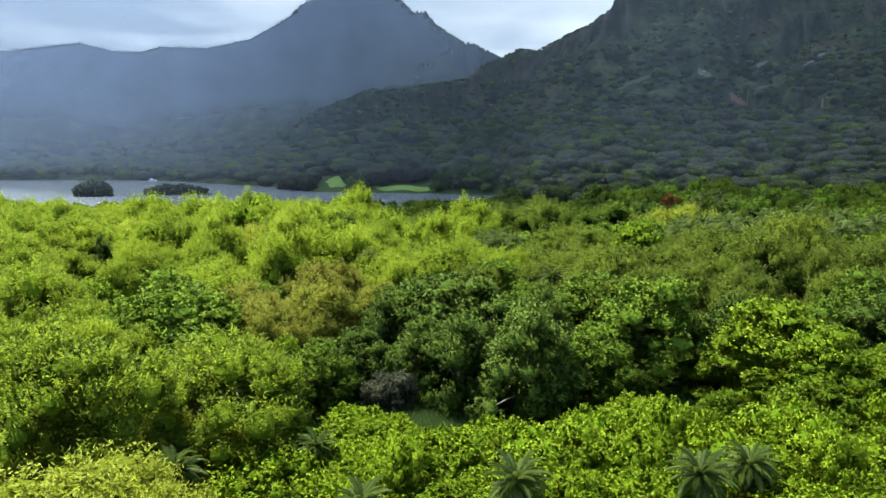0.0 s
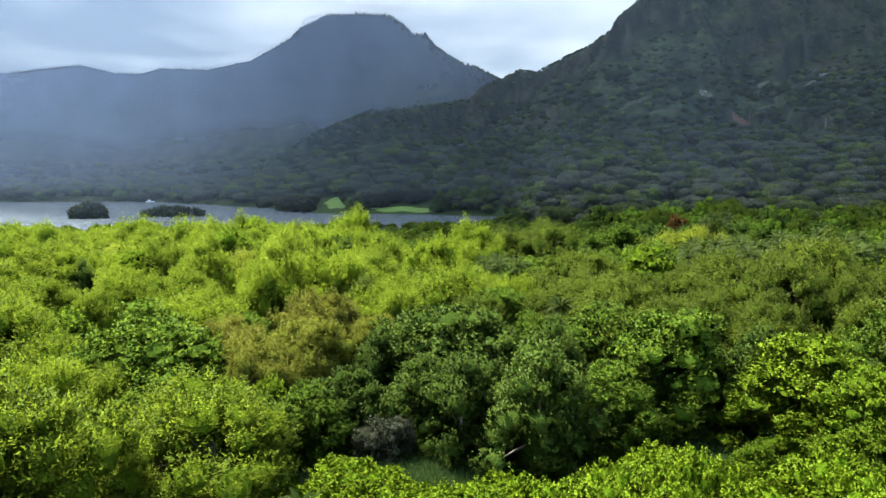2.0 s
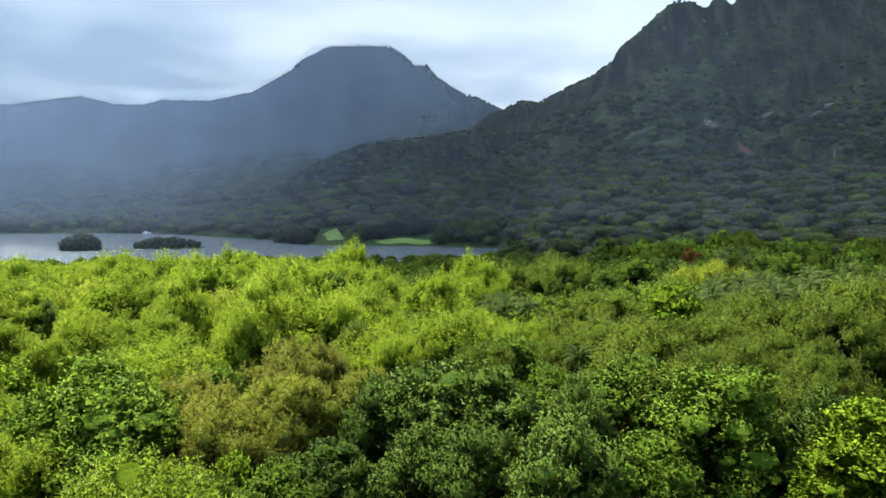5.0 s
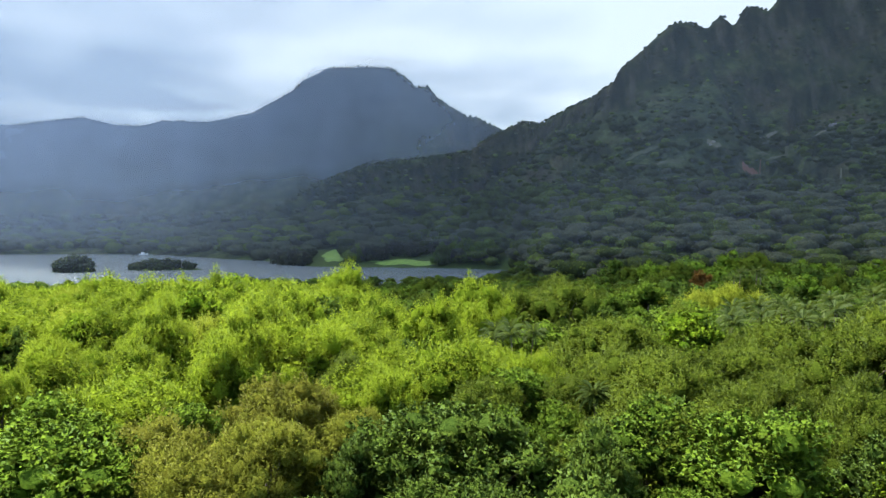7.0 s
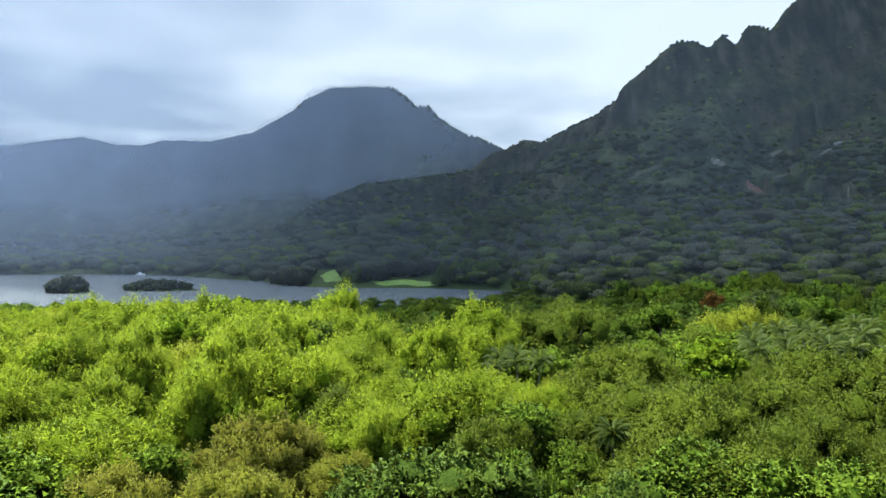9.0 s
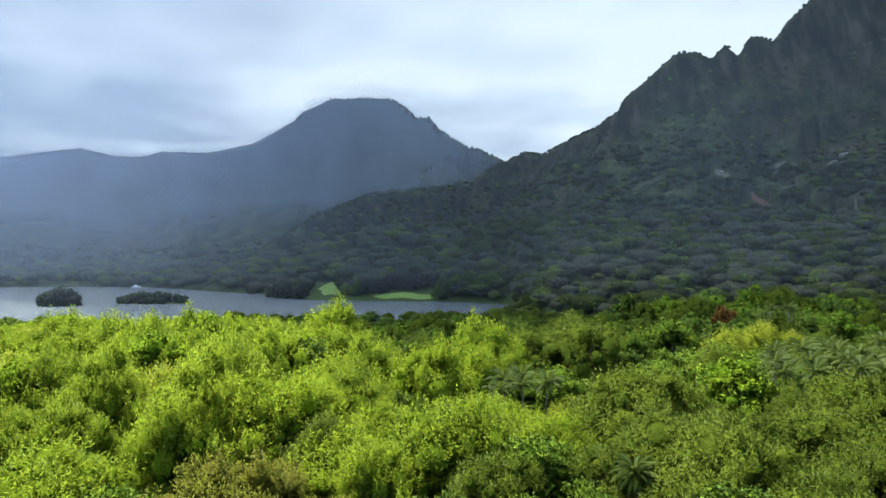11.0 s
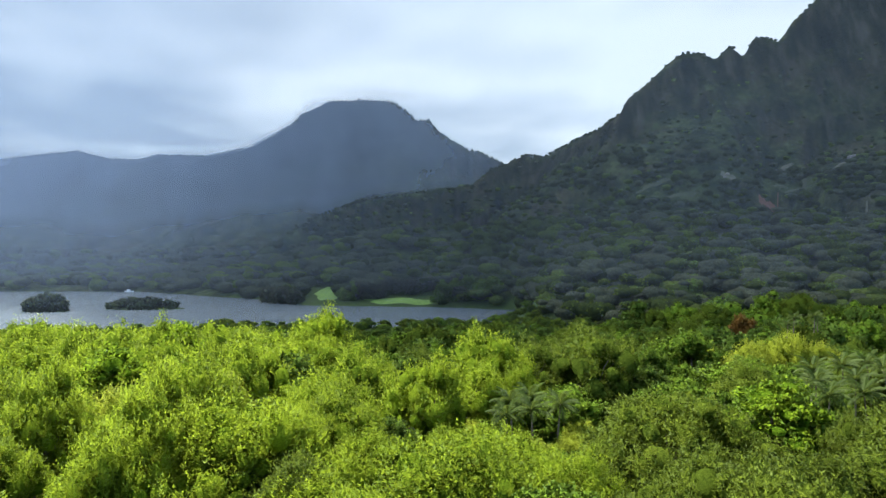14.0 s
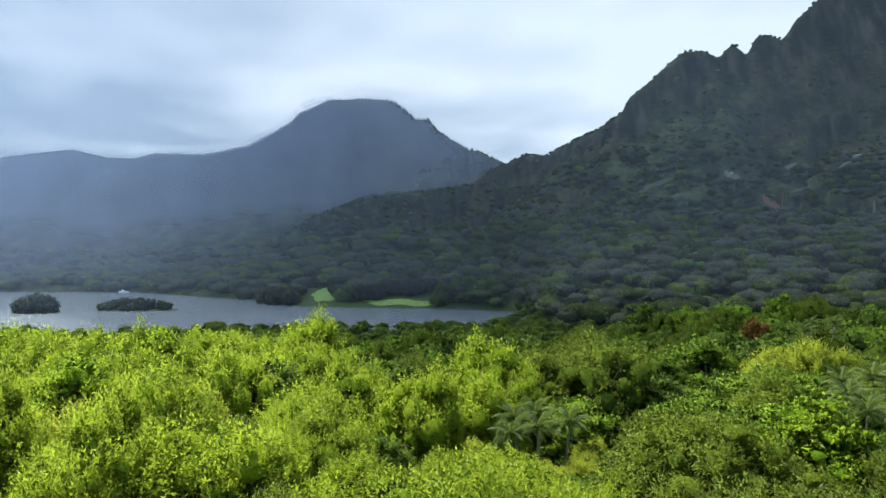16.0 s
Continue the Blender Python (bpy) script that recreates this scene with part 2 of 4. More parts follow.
# crests in plan: x, y, height
CREST_NEAR = [(-330, 800, 5), (-271, 850, 30), (-205, 920, 52), (-162, 990, 90), (-109, 1050, 115), (-21, 1100, 131), (66, 1140, 160), (122, 1150, 186),
              (138, 1140, 192), (163, 1110, 185), (192, 1020, 195), (210, 960, 198), (223, 900, 207), (232, 885, 226), (239, 885, 241), (261, 890, 251),
              (288, 900, 285), (328, 905, 281), (343, 905, 275), (360, 905, 291), (380, 910, 277), (396, 910, 305), (428, 915, 302), (450, 920, 330),
              (478, 925, 355), (524, 930, 402), (600, 930, 430), (900, 920, 440), (1400, 950, 420)]
CREST_FAR = [(-1500, 1300, 260), (-1100, 1350, 235), (-833, 1375, 218), (-771, 1378, 226), (-698, 1382, 234), (-634, 1384, 218), (-581, 1387, 218),
             (-544, 1389, 228), (-454, 1393, 226), (-368, 1397, 244), (-324, 1399, 268), (-285, 1399, 290), (-256, 1398, 324), (-238, 1397, 333),
             (-148, 1393, 336), (-91, 1390, 333), (-66, 1389, 316), (-44, 1388, 296), (-20, 1387, 296), (0, 1386, 272), (54, 1384, 239), (76, 1383, 236),
             (130, 1380, 208), (300, 1400, 190), (700, 1450, 200)]


def along(crest, step):
    out = []
    for (x0, y0, z0), (x1, y1, z1) in zip(crest, crest[1:]):
        n = max(1, int(math.hypot(x1 - x0, y1 - y0) / step))
        out += [(x0 + (x1 - x0) * i / n, y0 + (y1 - y0) * i / n, z0 + (z1 - z0) * i / n) for i in range(n)]
    out = np.array(out + [crest[-1]], float)
    out[:, 2] += np.interp(out[:, 2], [40, 150], [0, 3])
    return out


LINE_NEAR, LINE_FAR = along(CREST_NEAR, 6.0), along(CREST_FAR, 8.0)
FALL_NEAR = ([0, 5, 11, 25, 60, 110, 180, 260, 350, 430, 520, 600], [1, 0.992, 0.945, 0.86, 0.72, 0.56, 0.42, 0.31, 0.21, 0.125, 0.035, 0])
FALL_FAR = ([0, 6, 12, 24, 60, 120, 200, 300, 420, 560], [1, 0.993, 0.93, 0.82, 0.66, 0.46, 0.3, 0.15, 0.06, 0])


def gullies(u, seed):
    """Gullies between ribs along a crest: 1 in a gully's bed, 0 on a rib."""
    n = 0.75 * value_noise(u, 0 * u + 0.5, seed) + 0.25 * value_noise(u * 2.1, 0 * u + 0.5, seed + 3)
    return np.clip(1 - np.abs(2 * n - 1) * 2.2, 0, 1)


def mountain(x, y, line, fall, seed, flute, pace):
    """The height that a crest gives the land on its flanks, cut by flutes under the crest and by broad spurs below."""
    best, far, run = np.zeros_like(x), np.zeros_like(x), np.zeros_like(x)
    for k in range(0, x.size, 20000):
        px, py = x[k:k + 20000], y[k:k + 20000]
        d = np.hypot(px[:, None] - line[None, :, 0], py[:, None] - line[None, :, 1])
        wide = np.clip(line[:, 2] / 270.0, 0.35, 1.03)[None]
        h = line[None, :, 2] * np.interp(d / wide, *fall)
        j = h.argmax(1)
        best[k:k + 20000], far[k:k + 20000], run[k:k + 20000] = h.max(1), d[np.arange(len(px)), j], j * pace
    wob = fbm(x / 80.0, y / 80.0, 3, seed) - 0.5
    steep = np.clip(best / 110, 0, 1)
    cut = flute * gullies((run + 0.2 * far + 34 * wob) / 34.0, seed + 1) * np.interp(far, [0, 9, 40, 120, 210], [0, 0.12, 1, 0.85, 0])
    cut += 2.0 * flute * gullies((run + 0.55 * far + 60 * wob) / 105.0, seed + 2) * np.interp(far, [0, 40, 140, 300, 460], [0, 0.2, 1, 0.9, 0.15])
    rough = (fbm(x / 45.0, y / 45.0, 4, seed + 9) - 0.5) * np.interp(best, [0, 30, 120], [0, 7, 14]) * np.clip(far / 50, 0.12, 1)
    return best - cut * steep + rough


def lake_mask(x, y):
    """Above 0 inside the lake."""
    far_shore = np.interp(x, [-900, -459, -330, -250, -165, -120, -105, -5, 52, 90], [780, 795, 798, 745, 676, 620, 600, 580, 556, 520])
    near_shore = np.interp(x, [-900, -300, -160, -89, -23, 20, 45, 58, 64], [390, 372, 390, 415, 425, 435, 470, 545, 575])
    wob = (fbm(x / 30.0, y / 30.0, 3, 31) - 0.5) * 16
    return np.minimum(far_shore + wob - y, y - near_shore + wob)


def land(x, y):
    x, y = np.atleast_1d(np.asarray(x, float)).ravel(), np.atleast_1d(np.asarray(y, float)).ravel()
    z = (fbm(x / 60.0, y / 60.0, 4, 3) - 0.5) * 2.0
    z = z + np.interp(y, [450, 800, 1200], [0, 4, 14]) * np.clip((x + 200) / 300, 0.2, 1)
    z = np.maximum(z, mountain(x, y, LINE_NEAR, FALL_NEAR, 5, 23, 6.0))
    z = np.minimum(z, 0.6 + np.clip(x - 52, 0, 900) * 0.8 + np.clip(y - 560, 0, 2000) * 0.25)
    z = np.maximum(z, mountain(x, y, LINE_FAR, FALL_FAR, 15, 18, 8.0))
    m = lake_mask(x, y)
    shore = np.interp(m, [-900, -400, -150, -12, 0, 12], [500, 130, 26, 1.0, WATER_Z + 0.2, WATER_Z - 3])
    return np.minimum(z, np.where(m < -12, shore + np.clip(x - 40, 0, 400) * 1.5, shore))


def build_ground():
    xs = np.r_[np.arange(-3600, -900, 90), np.arange(-900, -500, 8), np.arange(-500, 620, 5), np.arange(620, 1000, 12), np.arange(1000, 3700, 90)]
    ys = np.r_[np.arange(-900, 0, 60), np.arange(0, 480, 10), np.arange(480, 1200, 5), np.arange(1200, 1480, 5), np.arange(1480, 4800, 80)]
    gx, gy = np.meshgrid(xs, ys)
    z = land(gx, gy)
    me = mesh_from("ground", np.stack([gx.ravel(), gy.ravel(), z], 1), grid_faces(len(xs), len(ys)), [M_MOUNTAIN, M_GROUND], smooth=True)
    cy = (gy[:-1, :-1] + gy[1:, 1:]).ravel() / 2
    cz = z.reshape(gx.shape)[:-1, :-1].ravel()
    me.polygons.foreach_set("material_index", ((cz < 8) & (cy < 700)).astype(np.int32))
    return tagged(new("ground", me), "forested valley floor rising into steep fluted mountain ridges", "terrain", kind="structure")


build_ground()
wv = [(-1300, 330, WATER_Z), (140, 330, WATER_Z), (140, 900, WATER_Z), (-1300, 900, WATER_Z)]
tagged(new("water", mesh_from("water", wv, [(0, 1, 2, 3)], [M_WATER])), "rippled grey lake water with sun glitter", "water", kind="structure")


def with_density(me, values):
    att = me.attributes.new("thickness", "FLOAT", "POINT")
    att.data.foreach_set("value", np.asarray(values, dtype=np.float32).ravel())
    return me


def build_cloud_deck():
    xs, ys = np.r_[np.arange(-4400, -600, 80.0), np.arange(-600, 200, 20.0), np.arange(200, 4401, 80.0)], np.r_[np.arange(0, 120, 10.0), np.arange(120, 400, 40.0), np.arange(400, 4300, 80.0)]
    gx, gy = np.meshgrid(xs, ys)
    edge = np.interp(gx, [-2000, -800, -450, -330, -263, -233, -201, -170, -130, -60, 1000], [1007, 857, 662, 517, 457, 427, 370, 360, 374, 397, 367])
    edge = edge + (fbm(gx / 120, gx * 0 + 3.3, 3, 41) - 0.5) * 30
    thick = np.interp(gy, [0, 15, 60, 320], [0, 0.12, 0.66, 0.945])
    gy = gy + edge
    z = 500 - np.clip((gy - 3400) / 1400, 0, 1) ** 2 * 420
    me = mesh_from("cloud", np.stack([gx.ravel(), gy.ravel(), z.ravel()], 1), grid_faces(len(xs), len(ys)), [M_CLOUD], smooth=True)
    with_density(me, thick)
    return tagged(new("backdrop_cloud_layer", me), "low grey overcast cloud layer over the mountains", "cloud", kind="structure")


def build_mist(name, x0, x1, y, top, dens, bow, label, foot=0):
    """A hanging sheet for mist and haze, their blue painted into its colour: dens gives its density over the width; it
    lies before the far mountain up to its crest and thins out above.
    """
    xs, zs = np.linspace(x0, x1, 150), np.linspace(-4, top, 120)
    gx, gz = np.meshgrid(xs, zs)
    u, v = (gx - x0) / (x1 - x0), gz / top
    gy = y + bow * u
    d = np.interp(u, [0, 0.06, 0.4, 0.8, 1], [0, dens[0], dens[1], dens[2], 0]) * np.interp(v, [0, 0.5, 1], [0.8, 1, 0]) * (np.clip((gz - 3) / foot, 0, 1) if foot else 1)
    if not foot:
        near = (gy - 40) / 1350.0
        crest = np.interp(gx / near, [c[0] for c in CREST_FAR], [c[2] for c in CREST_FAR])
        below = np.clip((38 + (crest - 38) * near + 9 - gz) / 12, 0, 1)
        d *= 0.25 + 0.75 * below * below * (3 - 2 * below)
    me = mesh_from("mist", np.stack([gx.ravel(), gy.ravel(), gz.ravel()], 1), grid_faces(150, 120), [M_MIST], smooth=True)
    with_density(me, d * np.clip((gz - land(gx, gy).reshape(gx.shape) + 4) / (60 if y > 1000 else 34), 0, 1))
    return tagged(new(name, me), label, "mist", kind="structure")


def build_cap_cloud(cx, y, half, foot, thin, reach, dens, label):
    """A ragged scrap of cloud that clings to a crest."""
    xs, zs = np.linspace(cx - 2.6 * half, cx + 2.6 * half, 44), np.linspace(foot - 30, foot + 2.0 * reach, 30)
    gx, gz = np.meshgrid(xs, zs)
    gy = y + 0 * gx
    mid = foot + 0.4 * reach + 0.4 * reach * (fbm(gx / 40, gz / 90, 3, 72) - 0.5)
    d = np.exp(-((gx - cx) / half) ** 2 - ((gz - mid) / np.where(gz < mid, thin, 0.5 * reach)) ** 2) * dens
    me = mesh_from("cloud", np.stack([gx.ravel(), gy.ravel(), gz.ravel()], 1), grid_faces(44, 30), [M_CAP], smooth=True)
    with_density(me, d)
    return tagged(new("backdrop_cap_cloud", me), label, "cloud", kind="structure")


build_cloud_deck()
for depth in (1340, 1330):
    build_cap_cloud(-120, depth, 85, 326, 14, 26, 0.15, "ragged grey cloud clinging to the summit")
    build_cap_cloud(-860, depth - 40, 120, 200, 30, 50, 0.15, "grey cloud bank lying on the far ridge")
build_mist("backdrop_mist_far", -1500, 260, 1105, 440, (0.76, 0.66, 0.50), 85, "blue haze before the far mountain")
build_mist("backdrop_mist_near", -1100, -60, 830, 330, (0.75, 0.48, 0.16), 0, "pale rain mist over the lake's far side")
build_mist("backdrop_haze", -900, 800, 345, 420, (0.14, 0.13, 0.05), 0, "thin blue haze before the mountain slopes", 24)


# ---------------------------------------------------------------- trees
def part(name, me, parent, label=""):
    ob = new(name, me)
    ob.parent = parent
    if label:
        ob["label"] = label
    return ob


def unit(v):
    return v / np.maximum(np.linalg.norm(v, axis=-1, keepdims=True), 1e-9)


ICO = {}


def ico_points(level=1):
    """The corners and faces of a ball with 20 (level 1) or 80 faces."""
    if level not in ICO:
        bm = bmesh.new()
        bmesh.ops.create_icosphere(bm, subdivisions=level, radius=1.0)
        ICO[level] = (np.array([v.co[:] for v in bm.verts]), [[v.index for v in f.verts] for f in bm.faces])
        bm.free()
    return ICO[level]


def leaves(rng, centres, outward, length, width, droop=0.2, spread=0.8, up=0.0, corners=4):
    """Leaf sprays, kite-shaped or, where they are far off, pointed; corners and faces."""
    n = len(centres)
    along_v = unit(outward * 0.5 + rng.normal(0, spread, (n, 3)) + np.array([0, 0, up - droop]))
    nrm = unit(outward + rng.normal(0, 0.5, (n, 3)))
    side = unit(np.cross(nrm, along_v))
    nrm = np.cross(along_v, side)
    ln = (length * rng.uniform(0.6, 1.4, n))[:, None]
    wd = (width * rng.uniform(0.6, 1.4, n))[:, None]
    if corners == 4:
        v = [centres - along_v * ln * 0.5, centres + side * wd * 0.5 - nrm * wd * 0.18, centres + along_v * ln * 0.5 - nrm * ln * 0.12, centres - side * wd * 0.5 - nrm * wd * 0.18]
    else:
        v = [centres - along_v * ln * 0.4 + side * wd * 0.6, centres + along_v * ln * 0.7, centres - along_v * ln * 0.4 - side * wd * 0.6]
    v = np.stack(v, 1).reshape(-1, 3)
    f = (np.arange(n)[:, None] * corners + np.arange(corners)[None]).tolist()
    return v, f


def lobes_dome(rng, radius, height, base, count, lobe, flat=1.0):
    """Lobes of uneven size over an uneven dome that reaches down to its base: rows of centre and radii."""
    out = []
    ph = rng.uniform(0, 6.28, 4)
    for i in range(count):
        v = (1 - (i + 0.5) / count) ** 0.9
        a = i * 2.39996 + rng.uniform(-0.5, 0.5)
        swell = 1 + 0.20 * math.sin(2 * a + ph[0]) + 0.14 * math.sin(3 * a + ph[1]) + 0.10 * math.sin(5 * a + ph[2])
        r = radius * max(0.0, 1 - v ** 2.1) ** 0.5 * swell * rng.uniform(0.86, 1.06)
        h = base + (height - base) * v ** 0.9 * (1 + 0.10 * math.sin(2 * a + ph[3])) * rng.uniform(0.92, 1.05)
        s = lobe * rng.choice([0.6, 0.75, 0.95, 1.15, 1.35]) * rng.uniform(0.85, 1.15)
        out.append((r * math.cos(a), r * math.sin(a), h - s * 0.4, s, s * rng.uniform(0.8, 1.2), s * flat * rng.uniform(0.75, 1.15)))
    return np.array(out)


def crown_mesh(name, rng, lobes, n, length, width, mats, droop=0.2, spread=0.8, up=0.0, core=0.9, hang=0, corners=4, body=None, tuft=1):
    area = lobes[:, 3] * lobes[:, 5]
    pick = rng.choice(len(lobes), n, p=area / area.sum())
    tufts = max(1, n // tuft)
    pick = pick[:tufts]
    d = unit(rng.normal(0, 1, (tufts, 3)) + np.array([0, 0, 0.4]))
    c = lobes[pick, :3] + d * lobes[pick, 3:] * rng.uniform(0.64 if tuft > 1 else 0.8, 1.16, (tufts, 1))
    if tuft > 1:
        c, d = np.repeat(c, tuft, 0), np.repeat(d, tuft, 0)
        off = rng.normal(0, length * 0.62, (len(c), 3)) * (1, 1, 1.0 + up)
        c, d = c + off + d * np.abs(off).sum(1, keepdims=True) * 0.25, unit(d + off / length * 0.8)
    V, F = leaves(rng, c, d, length, width, droop, spread, up, corners)
    verts, faces, count = [V], F, len(V)
    for r in rng.choice(len(lobes), hang) if hang else ():
        x, y, z, a, b, h = lobes[r]
        an = rng.uniform(0, 2 * math.pi)
        m = int(rng.integers(8, 18))
        k = np.arange(m)
        cc = np.stack([x + a * math.cos(an) + rng.normal(0, 0.12, m), y + a * math.sin(an) + rng.normal(0, 0.12, m), z + 0.3 * h - k * 0.25], 1)
        dd = np.tile([math.cos(an), math.sin(an), 0.2], (m, 1))
        v2, f2 = leaves(rng, cc, dd, length, width, 0.8, 0.4, 0.0, corners)
        verts.append(v2)
        faces += [[i + count for i in q] for q in f2]
        count += len(v2)
    sprays = len(faces)
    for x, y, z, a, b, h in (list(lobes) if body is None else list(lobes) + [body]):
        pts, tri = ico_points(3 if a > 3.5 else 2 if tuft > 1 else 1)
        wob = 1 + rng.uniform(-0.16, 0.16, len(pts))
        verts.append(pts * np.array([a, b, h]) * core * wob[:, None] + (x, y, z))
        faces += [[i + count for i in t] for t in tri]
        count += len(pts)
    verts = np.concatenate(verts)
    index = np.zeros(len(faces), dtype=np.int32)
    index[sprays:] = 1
    me = mesh_from(name, verts, np.array(faces) if corners == 3 else faces, list(mats), index, smooth=True)
    soft_normals(me, verts, lobes)
    return me


def soft_normals(me, verts, lobes):
    """Foliage takes the light as the billows of its crown do, not leaf by leaf."""
    d = ((verts[:, None, :] - lobes[None, :, :3]) / lobes[None, :, 3:])
    near = (d ** 2).sum(-1).argmin(1)
    out = unit(d[np.arange(len(verts)), near])
    mid = lobes[:, :3].mean(0) * (1, 1, 0.55)
    whole = unit(verts - mid)
    me.normals_split_custom_set_from_vertices(unit(out * 0.85 + whole * 0.6 + np.array([0, 0, 0.22])).tolist())


def tube(points, radii, sides=6):
    verts, faces = [], []
    pts = [Vector(p) for p in points]
    for i, p in enumerate(pts):
        ax = (pts[min(i + 1, len(pts) - 1)] - pts[max(i - 1, 0)]).normalized()
        s = ax.orthogonal().normalized()
        t = ax.cross(s)
        for k in range(sides):
            a = 2 * math.pi * k / sides
            verts.append(tuple(p + (s * math.cos(a) + t * math.sin(a)) * radii[i]))
    for i in range(len(pts) - 1):
        for k in range(sides):
            b, e = i * sides + k, i * sides + (k + 1) % sides
            faces.append((b, e, e + sides, b + sides))
    faces.append(tuple(range(sides))[::-1])
    faces.append(tuple((len(pts) - 1) * sides + k for k in range(sides)))
    return verts, faces


def trunk_mesh(rng, lobes, height, girth):
    """A tapered, slightly bent trunk with limbs that reach into the crown."""
    fork = height * 0.35
    bend = rng.normal(0, 0.3, 2)
    V, F = tube([(0, 0, -0.6), (bend[0] * 0.4, bend[1] * 0.4, fork * 0.5), (bend[0], bend[1], fork), (bend[0], bend[1], height * 0.62)],
                [girth * 1.3, girth, girth * 0.85, girth * 0.35])
    for r in rng.choice(len(lobes), min(6, len(lobes)), replace=False):
        tip = lobes[r, :3]
        v, f = tube([(bend[0], bend[1], fork * rng.uniform(0.7, 1.0)), (tip[0] * 0.5, tip[1] * 0.5, fork + (tip[2] - fork) * 0.65), tuple(tip)],
                    [girth * 0.5, girth * 0.3, girth * 0.1], 5)
        F += [tuple(i + len(V) for i in q) for q in f]
        V += v
    return mesh_from("trunk", V, F, [M_BARK], smooth=True)


# kind: crown radius, height, base of crown, lobes, lobe size, flatness, material, leaf length, width, droop, up, hanging vines
KINDS = {
    "feathery": (7.0, 13.6, 1.0, 80, 1.5, 1.3, M_FEATHER, 0.56, 0.13, 0.0, 0.6, 0),
    "yellow": (7.2, 11.5, 0.5, 80, 1.45, 1.25, M_YELLOW, 0.54, 0.13, 0.0, 0.6, 0),
    "broad": (5.8, 12.0, 1.0, 64, 1.35, 0.8, M_BROAD, 0.46, 0.32, 0.35, 0.0, 0),
    "dark": (5.8, 11.5, 1.0, 64, 1.35, 0.85, M_DARK, 0.44, 0.30, 0.3, 0.0, 0),
    "vine": (6.0, 4.6, 0.0, 95, 0.8, 1.35, M_VINE, 0.38, 0.30, 0.5, 0.0, 26),
    "draped": (4.6, 9.5, 0.0, 90, 1.0, 1.2, M_BRIGHT, 0.42, 0.30, 0.6, 0.0, 60),
    "olive": (7.4, 13.2, 0.8, 86, 1.5, 1.1, M_OLIVE, 0.56, 0.13, 0.0, 0.5, 0),
    "brown": (8.0, 12.6, 1.5, 90, 1.5, 0.8, M_BROWN, 0.54, 0.13, 0.1, 0.2, 0),
    "bright": (6.2, 12.0, 1.0, 66, 1.3, 0.7, M_BRIGHT, 0.46, 0.32, 0.3, 0.0, 0),
    "grey": (6.5, 9.5, 2.5, 36, 1.9, 0.6, M_GREY, 0.60, 0.30, 0.1, 0.2, 0),
    "orange": (5.0, 11.0, 3.0, 36, 1.6, 0.7, M_ORANGE, 0.60, 0.34, 0.1, 0.0, 0),
}
THIN = ("feathery", "yellow", "olive", "brown")   # fine sprays
LABELS = {
    "feathery": ("tall feathery yellow-green tree in the sunlit canopy", "tree"),
    "yellow": ("pale yellow-green fine-leaved tree beside the thicket", "tree"),
    "broad": ("mid-green broad-leaved tree with clustered foliage", "tree"),
    "dark": ("dark green dense broad-leaved tree in shade", "tree"),
    "vine": ("bright green vine-smothered shrub with hanging tendrils", "shrub"),
    "draped": ("tree smothered in bright green climbing vines", "tree"),
    "olive": ("olive-green spreading tree with a flat feathery top", "tree"),
    "brown": ("browning flat-topped tree with thin reddish foliage", "tree"),
    "bright": ("bright green leafy tree in full sun", "tree"),
    "grey": ("grey-green spreading tree above the lake shore", "tree"),
    "orange": ("rust-orange flowering tree among green trees", "tree"),
}
NAMES = {"vine": "vine_shrub", "draped": "vine_draped_tree"}
MASTERS = {}


def master(kind, detail, variant):
    """Meshes of a tree: detail 0 is the finest."""
    key = (kind, detail, variant)
    if key not in MASTERS:
        rng = np.random.default_rng(1000 * list(KINDS).index(kind) + 10 * variant + 1)
        R, H, base, count, lobe, flat, mat, ln, wd, droop, up, hang = KINDS[kind]
        n, grow, share = ((36000 if kind in THIN else 24000, 0.54 if kind in THIN else 0.54, 0.9), (11000, 0.75, 0.65), (1300, 1.4, 0.3))[detail]
        wide = wd * (1.6 if kind in THIN else 1.3)
        lobes = lobes_dome(rng, R - lobe * 0.5, H, base, max(8, int(count * share)), lobe * (1.1, 1.25, 1.7)[detail], flat)
        crown = crown_mesh(kind + "_crown", rng, lobes, n, ln * grow, wide * grow, mat, droop, 0.8, up, (0.60, 0.64, 0.84)[detail], hang if detail == 0 else 0, 3, (0, 0, base * 0.6, R * 0.66, R * 0.66, (H - base) * 0.68), (14, 10, 1)[detail])
        MASTERS[key] = (crown, trunk_mesh(rng, lobes, H, 0.22 + 0.012 * H))
    return MASTERS[key]


def plant(kind, x, y, scale, turn, detail, variant, tall=1.0, z=None):
    crown, trunk = master(kind, detail, variant)
    name = NAMES.get(kind, kind + "_tree")
    ob = new(name)
    ob.empty_display_size = 0.5
    z = float(land(x, y)[0]) if z is None else z
    ob.matrix_world = Matrix.LocRotScale((x, y, z), Euler((0, 0, turn)), (scale, scale, scale * tall))
    part("trunk", trunk, ob)
    part("crown", crown, ob)
    label, cat = LABELS[kind]
    return tagged(ob, label, cat, group=name + "s")


# ---------------------------------------------------------------- the forest near the camera
rng = np.random.default_rng(7)
PLACED = []


def set_tree(kind, x, y, scale, tall=1.0, keep=0.92):
    """A tree of known place; others keep away from it."""
    detail = 0 if y < 190 else 1
    plant(kind, x, y, scale, rng.uniform(0, 6.28), detail, int(rng.integers(0, 2)), tall)
    PLACED.append((x, y, KINDS[kind][0] * scale * keep))


